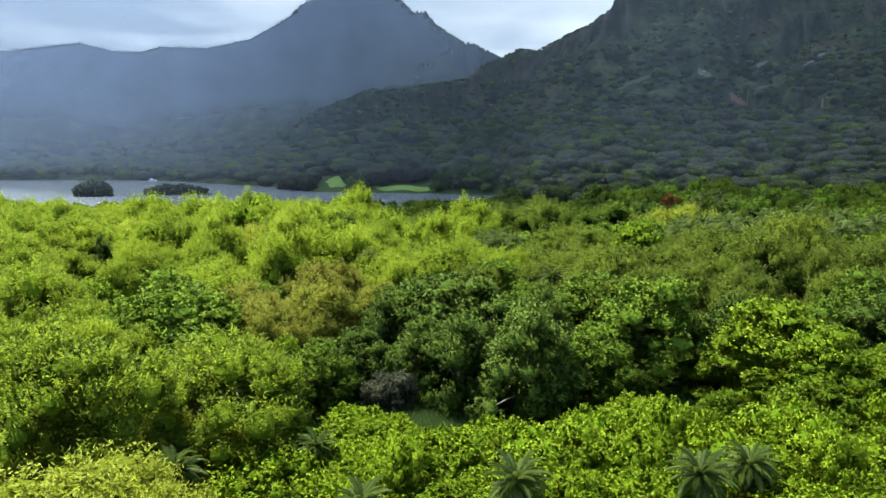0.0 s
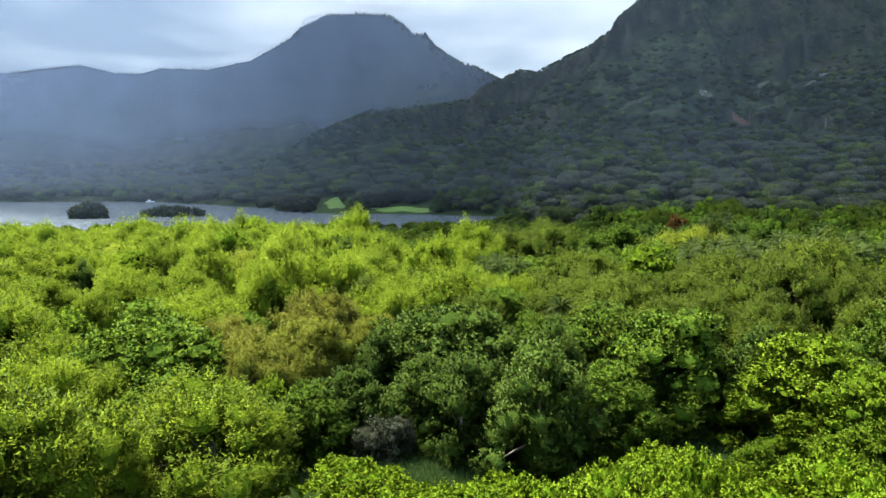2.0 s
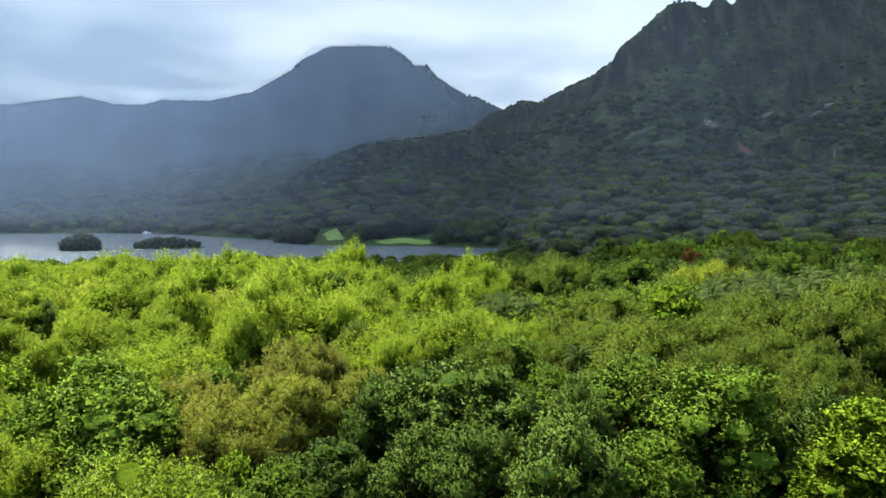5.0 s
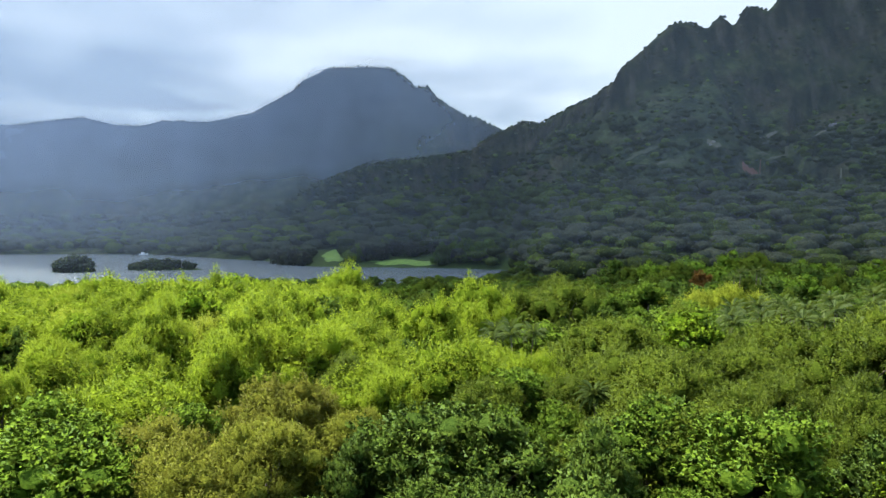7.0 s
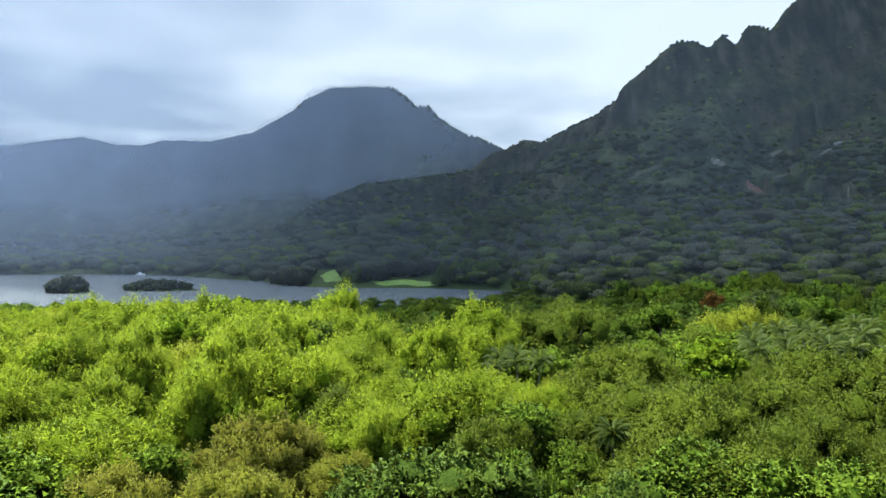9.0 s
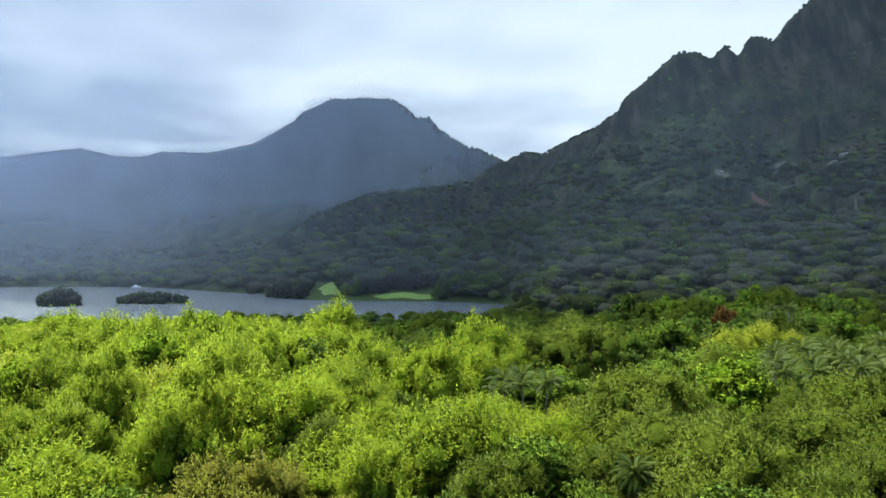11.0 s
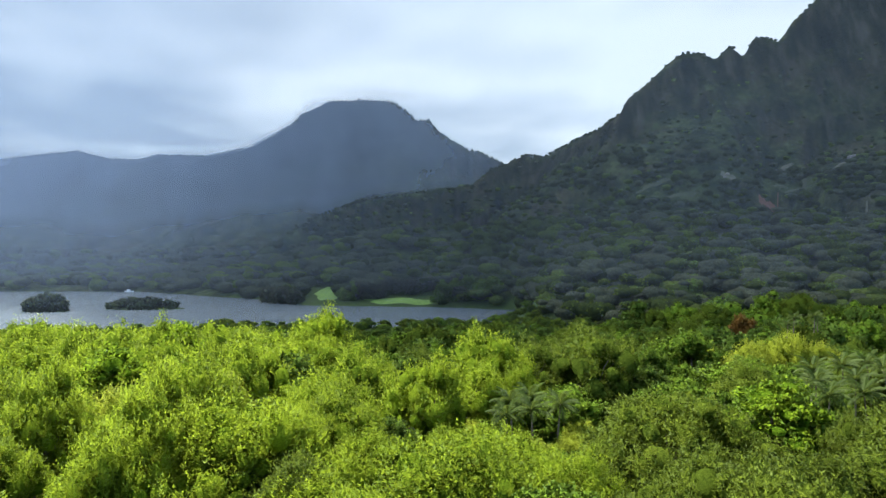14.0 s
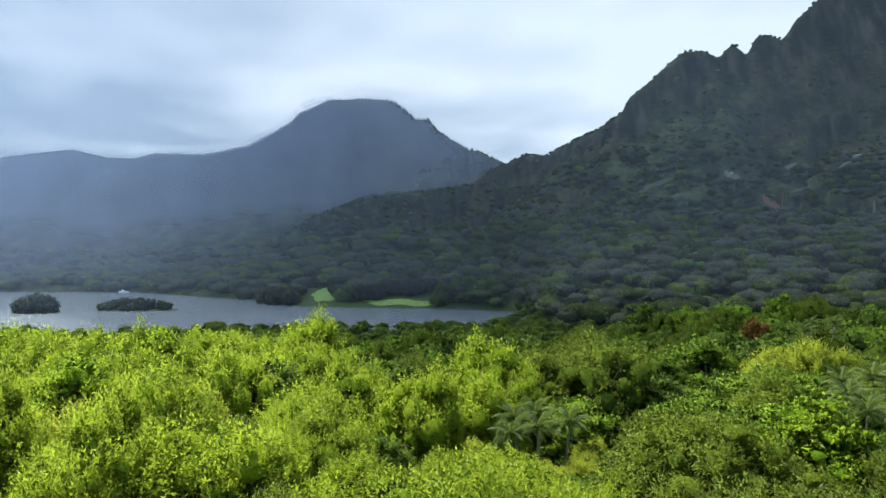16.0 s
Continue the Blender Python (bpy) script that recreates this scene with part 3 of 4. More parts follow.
for x, y, s in [(-31, 72, 0.8), (-40, 75, 0.75), (-23, 75, 0.7), (-52, 84, 0.85), (-46, 66, 0.7), (-34, 81, 0.7)]:
    set_tree("yellow", x, y, s, 0.8)
for x, y, s in [(-50, 92, 1.1), (-62, 96, 1.0), (-75, 104, 1.0), (-42, 96, 0.9)]:
    set_tree("feathery", x, y, s, 0.85)
for x, y, s in [(-20, 123, 1.1), (-31, 110, 1.0), (-26, 101, 0.95), (-11, 121, 0.85), (-36, 118, 0.8), (-19, 110, 1.0), (-18, 131, 0.9)]:
    set_tree("brown", x, y, s, 1.12)
for x, y, s in [(7, 131, 1.0), (22, 138, 0.95), (39, 121, 1.1), (57, 122, 1.0), (75, 121, 1.05), (29, 150, 0.9), (50, 133, 1.0), (90, 126, 1.0)]:
    set_tree("olive", x, y, s, 1.0)
for x, y, s in [(47, 104, 1.15), (56, 107, 0.9), (-2, 97, 1.0), (6, 99, 1.0), (-11, 98, 0.9), (40, 111, 0.9)]:
    set_tree("dark", x, y, s, 0.95)
for x, y, s in [(22, 95, 1.05), (26, 98, 0.9), (14, 97, 0.9), (-17, 92, 0.9), (-24, 90, 0.85)]:
    set_tree("broad", x, y, s, 0.85)
for x, y, s in [(52, 86, 1.2), (62, 84, 1.1), (70, 92, 1.1), (48, 80, 0.8)]:
    set_tree("bright", x, y, s, 0.85)
for x, y, s in [(-43, 197, 0.9), (-24, 164, 0.7), (-73, 227, 0.9), (-60, 216, 0.8), (-36, 190, 0.8), (-50, 200, 0.8), (-17, 158, 0.7), (-82, 230, 0.8)]:
    set_tree("dark", x, y, s, 1.42)
for x, y, s in [(79, 172, 1.3), (92, 168, 1.2), (68, 168, 1.0)]:
    set_tree("bright", x, y, s, 0.75)
for x, y, s in [(9, 180, 0.62), (13, 177, 0.6), (18, 177, 0.6), (23, 181, 0.6), (26, 187, 0.65), (8, 187, 0.62)]:
    set_tree("yellow", x, y, s, 1.05)
for x, y, s in [(80, 243, 1.0), (92, 248, 1.1), (70, 250, 0.9), (104, 252, 0.9)]:
    set_tree("yellow", x, y, s, 1.15)
set_tree("orange", 105, 302, 0.95, 1.35)
set_tree("orange", 135, 312, 0.6, 1.3)
set_tree("grey", -6, 91, 0.55, 1.1)
set_tree("grey", -35, 104, 0.6, 1.3)
# clearings, and the ground where the palms stand
PLACED += [(35, 89, 6.0), (-2, 80, 6.0), (-3, 86, 6.5), (4, 85, 4.5), (38, 95, 5.0), (36, 90, 4.0), (24, 134, 3.5), (-26, 62, 5.5), (8, 59, 5), (26, 59, 5.5), (32, 63, 4), (-7, 56, 4), (-13, 69, 3)]
PALM_RISE = 1.3
PALMS = [(65, 182, 12.5), (79, 197, 13), (86, 197, 12.5), (97, 198, 13), (96, 207, 13.5), (90, 203, 13), (115, 212, 13.5), (74, 203, 13), (104, 180, 12), (112, 218, 14),
         (133, 221, 13.5), (69, 193, 12.5), (120, 203, 13), (108, 197, 13), (126, 213, 14), (103, 206, 13), (140, 216, 13), (84, 209, 13.5), (110, 188, 12.5), (98, 188, 12),
         (76, 188, 12), (90, 190, 12), (118, 195, 12.5), (128, 202, 13), (83, 186, 12), (105, 214, 13.5), (93, 214, 13.5), (122, 222, 14), (72, 197, 12.5), (136, 208, 13)]
GROVE = [(17, 184, 11.5), (21.5, 187, 11.5), (12.5, 182, 11), (18, 191, 12), (14, 187, 12)]
TALL = [(108, 275, 20), (112, 271, 21), (117, 277, 19), (104, 271, 18)]
PLACED += [(x, y, 5.0) for x, y, _ in PALMS] + [(x, y, 3.0) for x, y, _ in GROVE]


def zone(x, y, r):
    """Which kind of tree grows at a place."""
    patch = float(fbm(np.array([x / 28.0]), np.array([y / 28.0]), 3, 77)[0])
    if y < 82 and x > -20:
        return "vine" if r < 0.97 else "draped"
    if y < 66:
        return "vine" if r < 0.55 else "yellow" if r < 0.8 else "bright"
    if y < 95 and x < -10:
        return "yellow" if r < 0.35 else "feathery" if r < 0.7 else "draped"
    if y < 112 and x > -14:
        return "bright" if x > 45 and y < 98 else "dark" if r < 0.68 else "broad"
    if y < 122 and x > -14:
        return "olive" if r < 0.55 else "broad"
    if y < 118:
        return ("feathery" if r < 0.5 else "draped" if r < 0.65 else "broad") if x < -30 else ("broad" if r < 0.4 else "feathery")
    if y < 150:
        return ("bright" if r < 0.15 else "draped" if r < 0.35 else "broad" if r < 0.65 else "feathery") if x < -30 else ("olive" if x > 22 else "feathery" if r < 0.45 else "olive" if r < 0.8 else "broad")
    if y < 170 and x > 18:
        return "olive" if r < 0.75 else "broad"
    if y < 212 and x < 6 - 0.2 * (y - 150) or 212 <= y < 292 and x < -10 - 0.5 * (y - 212):
        return "feathery" if r < 0.78 else ("bright" if r < 0.86 else "yellow" if r < 0.92 else "dark")
    if y < 215 and x > 18:
        return "broad" if r < 0.5 else "bright" if r < 0.75 else "olive"
    if y < 215:
        return "feathery" if r < 0.35 else ("bright" if r < 0.65 else "broad" if r < 0.9 else "yellow")
    if y < 330:
        return "dark" if r < (0.55 if x < 40 else 0.35) else ("broad" if r < 0.8 else "olive")
    return "dark" if r < 0.5 else ("broad" if r < 0.8 else "olive")


def stature(x, y):
    """Trees get lower towards the lake."""
    return float(np.interp(y, [235, 300, 350, 420], [1.0, 0.75, 0.45, 0.28])) if x < 78 else float(np.interp(y, [330, 480], [1.0, 0.75]))


def relief(x, y):
    """The canopy's own hills and hollows."""
    swell = float(fbm(np.array([x / 26.0]), np.array([y / 26.0]), 2, 91)[0])
    hill = 0.10 * math.exp(-((x + 48) / 60) ** 2 - ((y - 240) / 45) ** 2)
    low = 0.32 * math.exp(-((x - 16) / 10) ** 2 - ((y - 173) / 13) ** 2) + 0.36 * math.exp(-((x - 95) / 42) ** 4 - ((y - 178) / 18) ** 2)
    low += 0.45 * math.exp(-((x + 2) / 9) ** 2 - ((y - 79) / 6) ** 2) + 0.45 * math.exp(-((x - 37) / 6) ** 2 - ((y - 86) / 7) ** 2)
    low += 0.45 * math.exp(-((x - 24) / 6) ** 2 - ((y - 128) / 7) ** 2)
    swell = min(swell, 0.6) if y > 190 else swell
    return (0.62 + 0.74 * swell + hill) * (1 - min(low, 0.5)) * (0.72 if y < 66 else 1.0)


WOODS = {}


def fill_forest():
    y = -24.0
    row = 0
    while y < 500:
        step = 7.2 if y < 80 else 10.8 if y < 150 else 11.9 if y < 258 else 11.0
        half = 0.69 * max(y, 40) + 14
        for i in range(int(-half / step), int(half / step) + 1):
            x = (i + 0.5 * (row % 2)) * step + rng.uniform(-0.4, 0.4) * step
            yy = y + rng.uniform(-0.4, 0.4) * step
            r, s, turn, variant, tall = rng.random(), float(rng.choice([0.7, 0.85, 1.05, 1.3, 1.6])) * rng.uniform(0.92, 1.08), rng.uniform(0, 6.28), int(rng.integers(0, 2)), rng.uniform(0.78, 1.2)
            if lake_mask(np.array([x]), np.array([yy]))[0] > -5 or (yy > 300 and land(x, yy)[0] > 5) or any((x - a) ** 2 + (yy - b) ** 2 < c * c for a, b, c in PLACED):
                continue
            kind = zone(x, yy, r)
            s = min(s, 1.4) if yy > 190 else s
            s, tall = s if kind != "vine" else 0.6 + 0.4 * s, tall * relief(x, yy) / s ** 0.6
            if 46 < yy < 258:
                plant(kind, x, yy, s, turn, 0 if yy < 190 else 1, variant, tall)
            else:
                WOODS.setdefault(kind, []).append((x, yy, s * stature(x, yy) ** 0.5, turn, variant, tall * stature(x, yy) ** 0.5))
        y += step * 0.88
        row += 1


def join_woods():
    """The trees farther off, one mesh for each kind of foliage."""
    for kind, rows in WOODS.items():
        V, F, N, I, count = [], [], [], [], 0
        ground = land([r[0] for r in rows], [r[1] for r in rows])
        for (x, y, s, turn, variant, tall), z in zip(rows, ground):
            crown, trunk = master(kind, 2, variant)
            v = np.empty(len(crown.vertices) * 3, dtype=np.float32)
            crown.vertices.foreach_get("co", v)
            v = v.reshape(-1, 3) * (s, s, s * tall)
            c, q = math.cos(turn), math.sin(turn)
            turn_m = np.array([[c, q, 0], [-q, c, 0], [0, 0, 1]])
            V.append(v @ turn_m + (x, y, z))
            nr = np.empty(len(crown.loops) * 3, dtype=np.float32)
            crown.corner_normals.foreach_get("vector", nr)
            N.append(nr.reshape(-1, 3) @ turn_m)
            f = np.empty(len(crown.loops), dtype=np.int32)
            crown.loops.foreach_get("vertex_index", f)
            F.append(f.reshape(-1, 3) + count)
            mi = np.empty(len(crown.polygons), dtype=np.int32)
            crown.polygons.foreach_get("material_index", mi)
            I.append(mi)
            count += len(v)
        me = mesh_from(kind + "_woods", np.concatenate(V), np.concatenate(F), list(KINDS[kind][6]), np.concatenate(I), smooth=True)
        me.normals_split_custom_set(np.concatenate(N).tolist())
        tagged(new(kind + "_woods", me), "distant canopy of " + LABELS[kind][0].split(" tree")[0] + " trees", "woods", kind="stuff")


fill_forest()
join_woods()


# ---------------------------------------------------------------- palms
def frond_mesh(name, length, leaflet, pairs, rise, sag, mat):
    """A feather frond along +x that rises and arches over."""
    def spine(u):
        return Vector((length * (u - 0.25 * sag * u ** 3), 0, length * (rise * u - sag * u * u)))

    v, f = tube([spine(u) for u in np.linspace(0, 1, 8)], [0.05 * (1 - 0.85 * i / 7) for i in range(8)], 3)
    V, F = list(v), list(f)
    for i in range(pairs):
        u = 0.06 + 0.94 * (i + 0.5) / pairs
        p = spine(u)
        ln = leaflet * (math.sin(math.pi * min(1, u * 0.85 + 0.15)) * 0.85 + 0.2)
        for side in (-1, 1):
            b = len(V)
            fall = 0.25 + 0.5 * ((i * 7 + side) % 5) / 5
            tip = p + Vector((ln * 0.6, side * ln * 0.7, -ln * fall))
            V += [tuple(p + Vector((-0.06, 0, 0.02))), tuple(p + Vector((0.11, 0, 0.02))), tuple(tip)]
            F.append((b, b + 1, b + 2))
    return mesh_from(name, V, F, [mat])


FROND = frond_mesh("coconut_frond", 4.2, 1.15, 30, 0.45, 0.55, M_PALM)
DATE_FROND = frond_mesh("date_frond", 3.5, 0.6, 40, 0.45, 0.62, M_PALM)


def plant_palm(name, x, y, height, fronds, frond, girth, label, scale=1.0):
    ob = new(name)
    ob.empty_display_size = 0.5
    z = float(land(x, y)[0])
    ob.location = (x, y, z)
    lean = rng.normal(0, 0.05, 2) * height
    pts = [(lean[0] * u * u, lean[1] * u * u, -0.4 + (height + 0.4) * u) for u in np.linspace(0, 1, 7)]
    v, f = tube(pts, [girth * (1.25 - 0.5 * u) * (1.0 if i % 2 else 1.06) for i, u in enumerate(np.linspace(0, 1, 7))], 8)
    part("trunk", mesh_from("palm_trunk", v, f, [M_BARK], smooth=True), ob)
    for i in range(fronds):
        leaf = part("frond", frond, ob)
        u = (i + 0.5) / fronds
        pitch = 1.25 - 2.1 * u + rng.uniform(-0.12, 0.12)
        leaf.matrix_basis = Matrix.Translation((lean[0], lean[1], height - 0.05)) @ Matrix.Rotation(i * 2.39996 + rng.uniform(-0.2, 0.2), 4, "Z") @ Matrix.Rotation(-pitch * 0.8, 4, "Y") @ Matrix.Scale(scale * rng.uniform(0.85, 1.1), 4)
    return tagged(ob, label, "palm", group=name + "s")


for x, y, h in PALMS:
    plant_palm("coconut_palm", x, y, PALM_RISE + h * rng.uniform(0.92, 1.05), 20, FROND, 0.17, "coconut palm with glossy arching fronds in a grove")
for x, y, h in GROVE:
    plant_palm("coconut_palm", x, y, h, 18, FROND, 0.17, "coconut palm rising from a yellow-green thicket")
for x, y, h in TALL:
    plant_palm("coconut_palm", x, y, h * 0.9, 16, FROND, 0.2, "tall slender palm with a small dark crown", 0.75)
for x, y, h, s in [(-26, 64, 5.2, 1.1), (8, 61, 5.4, 1.1), (26, 61, 5.6, 1.15), (32, 65, 5.0, 1.0), (-7, 57.5, 5.0, 1.0), (-13, 71, 4.5, 0.8), (24, 134, 11.5, 1.0)]:
    plant_palm("date_palm", x, y, h, 44, DATE_FROND, 0.3, "wild date palm with stiff grey-green fronds among vines", s)


# ---------------------------------------------------------------- clearings
def build_reeds(name, cx, cy, rx, ry, n, tall, mat, label):
    r = np.random.default_rng(int(abs(cx) * 7 + cy))
    a, q = r.uniform(0, 6.283, n), np.sqrt(r.uniform(0, 1, n))
    x, y = cx + rx * q * np.cos(a), cy + ry * q * np.sin(a)
    z = land(x, y)
    h = tall * r.uniform(0.6, 1.2, n)
    d = r.normal(0, 0.25, (n, 2)) * h[:, None]
    w = r.uniform(0.05, 0.1, n)
    t = r.uniform(0, 6.28, n)
    sx, sy = np.cos(t) * w, np.sin(t) * w
    V = np.stack([np.stack([x - sx, y - sy, z - 0.05], 1), np.stack([x + sx, y + sy, z - 0.05], 1), np.stack([x + d[:, 0], y + d[:, 1], z + h], 1)], 1).reshape(-1, 3)
    me = mesh_from(name, V, np.arange(3 * n).reshape(-1, 3), [mat])
    return tagged(new(name, me), label, "grass", kind="stuff")


build_reeds("reeds", -2, 84, 9.0, 8.0, 20000, 1.7, M_REED, "tall blue-green reeds in a forest clearing")
build_reeds("meadow_grass", 37, 94, 7.0, 10.0, 22000, 0.5, M_REED, "short bright grass in a shaded clearing")


# ---------------------------------------------------------------- far woods
# open ground on the slopes: from, to, half width, cover, words
STREAKS = [((151, 749), (111, 666), 3.5, M_LAWN, "grassy green spur on the slope"), ((155, 610), (114, 594), 5.5, M_DRYGRASS, "dry brown-green spur on the slope"),
           ((381, 797), (351, 787), 3.2, M_PALE, "pale dry grass on the slope"), ((276, 731), (289, 727), 4.5, M_PALE, "pale bare ground on the slope"),
           ((473, 793), (390, 736), 3.8, M_PALE, "long pale grassy spur on the slope"), ((360, 727), (323, 723), 3.5, M_DRYGRASS, "dry grassy spur on the slope"),
           ((303, 709), (320, 708), 6.5, M_SOIL, "bare red soil scar on the slope"), ((304, 578), (347, 615), 4.5, M_PALE, "pale rocky ground on the slope"),
           ((186, 629), (151, 588), 5.0, M_LAWN, "grassy clearing on the mountain foot"), ((226, 730), (193, 728), 2.2, M_DRYGRASS, "dry grassy ledge on the slope"),
           ((245, 709), (214, 711), 2.2, M_DRYGRASS, "dry grassy ledge on the slope")]


def off_segment(x, y, a, b):
    """How far a place lies from the line between two others."""
    dx, dy = b[0] - a[0], b[1] - a[1]
    u = min(1.0, max(0.0, ((x - a[0]) * dx + (y - a[1]) * dy) / (dx * dx + dy * dy)))
    return math.hypot(x - a[0] - u * dx, y - a[1] - u * dy)


def far_woods():
    """Umbrella-shaped crowns on the plain behind the lake and on the slopes, as one mesh for each foliage."""
    r = np.random.default_rng(5)
    pts, tri = ico_points(2)
    tri = np.array(tri)
    store = {k: ([], [], [], 0) for k in range(4)}
    n = 16000
    y = r.uniform(300, 1160, n)
    x = r.uniform(-0.72, 0.72, n) * y
    m, z = lake_mask(x, y), land(x, y)
    slope = (land(x, y - 6) - z)
    keep = (m < -2) & (z < 430) & (z > -2.3) & (np.abs(slope) < 12) & ((y > 500) | (z > 5)) & ((x > -0.22 * y) | (z < 40))
    keep &= (z < 120) | (r.random(n) < np.interp(z, [120, 200], [0.9, 0.3]))
    keep &= ~((x > -106) & (x < -74) & (y < 650)) & ~((x > -62) & (x < 4) & (y < 622))
    for a, b, c in zip(x[keep], y[keep], z[keep]):
        low = c < 60
        if low and r.random() < (0.48 if b < 590 else 0.64):
            continue
        if any(off_segment(a, b, p, q) < wide + 2.5 for p, q, wide, *_ in STREAKS):
            continue
        w = r.uniform(4.5, 11.5) * (0.72 if b < 590 else 1.0) if low else r.uniform(2.8, 6.2) * (1 if c < 150 else 0.6)
        flat = r.uniform(0.5, 0.85) if low else r.uniform(0.5, 0.75)
        top = r.uniform(6, 12) if low else w * flat * 1.1
        pick = 0 if r.random() < (0.66 if low else 0.2) else (1 if r.random() < (0.4 if low else 0.85) else 2)
        if a > -30 and c < 110 and r.random() < 0.3 * (1.4 if fbm(np.array([a / 40]), np.array([b / 40]), 2, 12)[0] > 0.5 else 0.5):
            pick = 3
        if off_segment(a, b, (42, 745), (84, 649)) < 24:
            pick = 3
        V, F, I, count = store[pick]
        for lobe in range(5 if low else 2):
            o = r.normal(0, 0.42 * w, 2) if lobe else (0, 0)
            ww = w * (r.uniform(0.4, 0.65) if lobe else 0.8)
            v = pts * (ww, ww, ww * flat) * (1 + r.uniform(-0.14, 0.14, len(pts)))[:, None] + (a + o[0], b + o[1], c + top - ww * flat * 0.7)
            V.append(v)
            F.append(tri + count)
            I.append(np.ones(len(tri), dtype=np.int32))
            count += len(v)
        n_leaf = 50 if low else 12
        d = unit(r.normal(0, 1, (n_leaf, 3)) + (0, -0.2, 0.5))
        cen = np.array([a, b, c + top - w * flat * 0.6]) + d * (w * 0.9, w * 0.9, w * flat * 0.8)
        v, f = leaves(r, cen, d, 1.1 if low else 1.0, 0.8 if low else 0.7, 0.1, 0.8, 0.0, 3)
        V.append(v)
        F.append(np.array(f) + count)
        I.append(np.zeros(n_leaf, dtype=np.int32))
        count += len(v)
        store[pick] = (V, F, I, count)
    words = ("grey-green umbrella-crowned woods behind the lake", "dark green scrub on the mountain slopes", "mid-green woods on the mountain foot", "yellow-green crowns scattered through the mountain-foot woods")
    # bushes along the crests
    for line, share in ((LINE_NEAR, 0.9), (LINE_FAR, 1.0)):
        V, F, I, count = store[1]
        pick = line[(r.random(len(line)) < share) & (line[:, 2] < 400) & (np.abs(line[:, 0]) < 830)]
        for (a, b, _), c in zip(pick, land(pick[:, 0], pick[:, 1])):
            w = r.uniform(1.3, 2.6)
            v = pts * (w * 1.3, w, w * 0.9) * (1 + r.uniform(-0.25, 0.25, len(pts)))[:, None] + (a, b, c - 1.2 + w * 0.3)
            V.append(v)
            F.append(tri + count)
            I.append(np.ones(len(tri), dtype=np.int32))
            count += len(v)
        store[1] = (V, F, I, count)
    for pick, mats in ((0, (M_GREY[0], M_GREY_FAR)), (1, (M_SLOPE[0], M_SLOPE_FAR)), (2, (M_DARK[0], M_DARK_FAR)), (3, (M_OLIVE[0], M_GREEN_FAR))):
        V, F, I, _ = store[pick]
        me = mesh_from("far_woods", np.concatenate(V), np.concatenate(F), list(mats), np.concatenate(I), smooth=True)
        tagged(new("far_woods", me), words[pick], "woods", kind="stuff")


far_woods()


# ---------------------------------------------------------------- the lake and its far bank
def build_island(cx, cy, rx, ry, height, mat, label, seed):
    r = np.random.default_rng(seed)
    ob = new("mangrove_island")
    ob.empty_display_size = 1.0
    ob.location = (cx, cy, WATER_Z)
    a = np.linspace(0, 2 * math.pi, 33)[:-1]
    V, F = [], []
    for k, (q, h) in enumerate(((1.04, -2.0), (1.0, 0.15), (0.9, 0.6), (0.5, 0.9))):
        w = 1 + 0.06 * np.sin(3 * a + seed) + 0.04 * np.sin(7 * a)
        V += np.stack([rx * q * w * np.cos(a), ry * q * w * np.sin(a), np.full(32, h)], 1).tolist()
        if k:
            F += [((k - 1) * 32 + i, (k - 1) * 32 + (i + 1) % 32, k * 32 + (i + 1) % 32, k * 32 + i) for i in range(32)]
    F.append(tuple(96 + i for i in range(32)))
    part("bank", mesh_from("bank", V, F, [M_GROUND]), ob, "dark muddy bank")
    rows = []
    for i in range(int(rx * ry * 0.22) + 26):
        an, q = r.uniform(0, 6.283), math.sqrt(r.uniform(0, 1)) * 0.96
        top = height * (1 - 0.55 * q ** 2.5) * r.uniform(0.82, 1.06)
        for h in (top, top * 0.5) if q > 0.6 else (top,):
            s = r.uniform(1.8, 3.2)
            rows.append((rx * q * math.cos(an), ry * q * math.sin(an), max(h - s, 0.8), s, s, s * 0.85))
    part("foliage", crown_mesh("island_foliage", r, np.array(rows), 3000, 1.5, 0.9, mat, corners=3), ob)
    return tagged(ob, label, "island", group="mangrove_islands")


build_island(-273, 546, 15.0, 10, 13.5, M_SLOPE, "round mangrove islet with dense dark green foliage", 3)
build_island(-214, 566, 28, 9, 9.5, M_SLOPE, "long low mangrove islet standing in the lake", 8)


def sheet_on_land(name, cx, cy, rx, ry, turn, mat, label, cat, lift=0.25, kind="structure"):
    """A patch of cover that follows the land."""
    n, m = 40, 9
    a = np.linspace(0, 2 * math.pi, n + 1)[:-1]
    V, F = [(cx, cy)], []
    for k in range(1, m + 1):
        w = (k / m) * (1 + 0.12 * np.sin(2 * a + cx) + 0.1 * np.sin(5 * a + cy) + 0.06 * np.sin(9 * a))
        u, v = rx * w * np.cos(a), ry * w * np.sin(a)
        c, s = math.cos(turn), math.sin(turn)
        V += np.stack([cx + u * c - v * s, cy + u * s + v * c], 1).tolist()
    for i in range(n):
        F.append((0, 1 + i, 1 + (i + 1) % n))
    for k in range(m - 1):
        F += [(1 + k * n + i, 1 + (k + 1) * n + i, 1 + (k + 1) * n + (i + 1) % n, 1 + k * n + (i + 1) % n) for i in range(n)]
    V = np.array(V)
    z = land(V[:, 0], V[:, 1]) + lift
    return tagged(new(name, mesh_from(name, np.column_stack([V, z]), F, [mat], smooth=True)), label, cat, kind=kind)


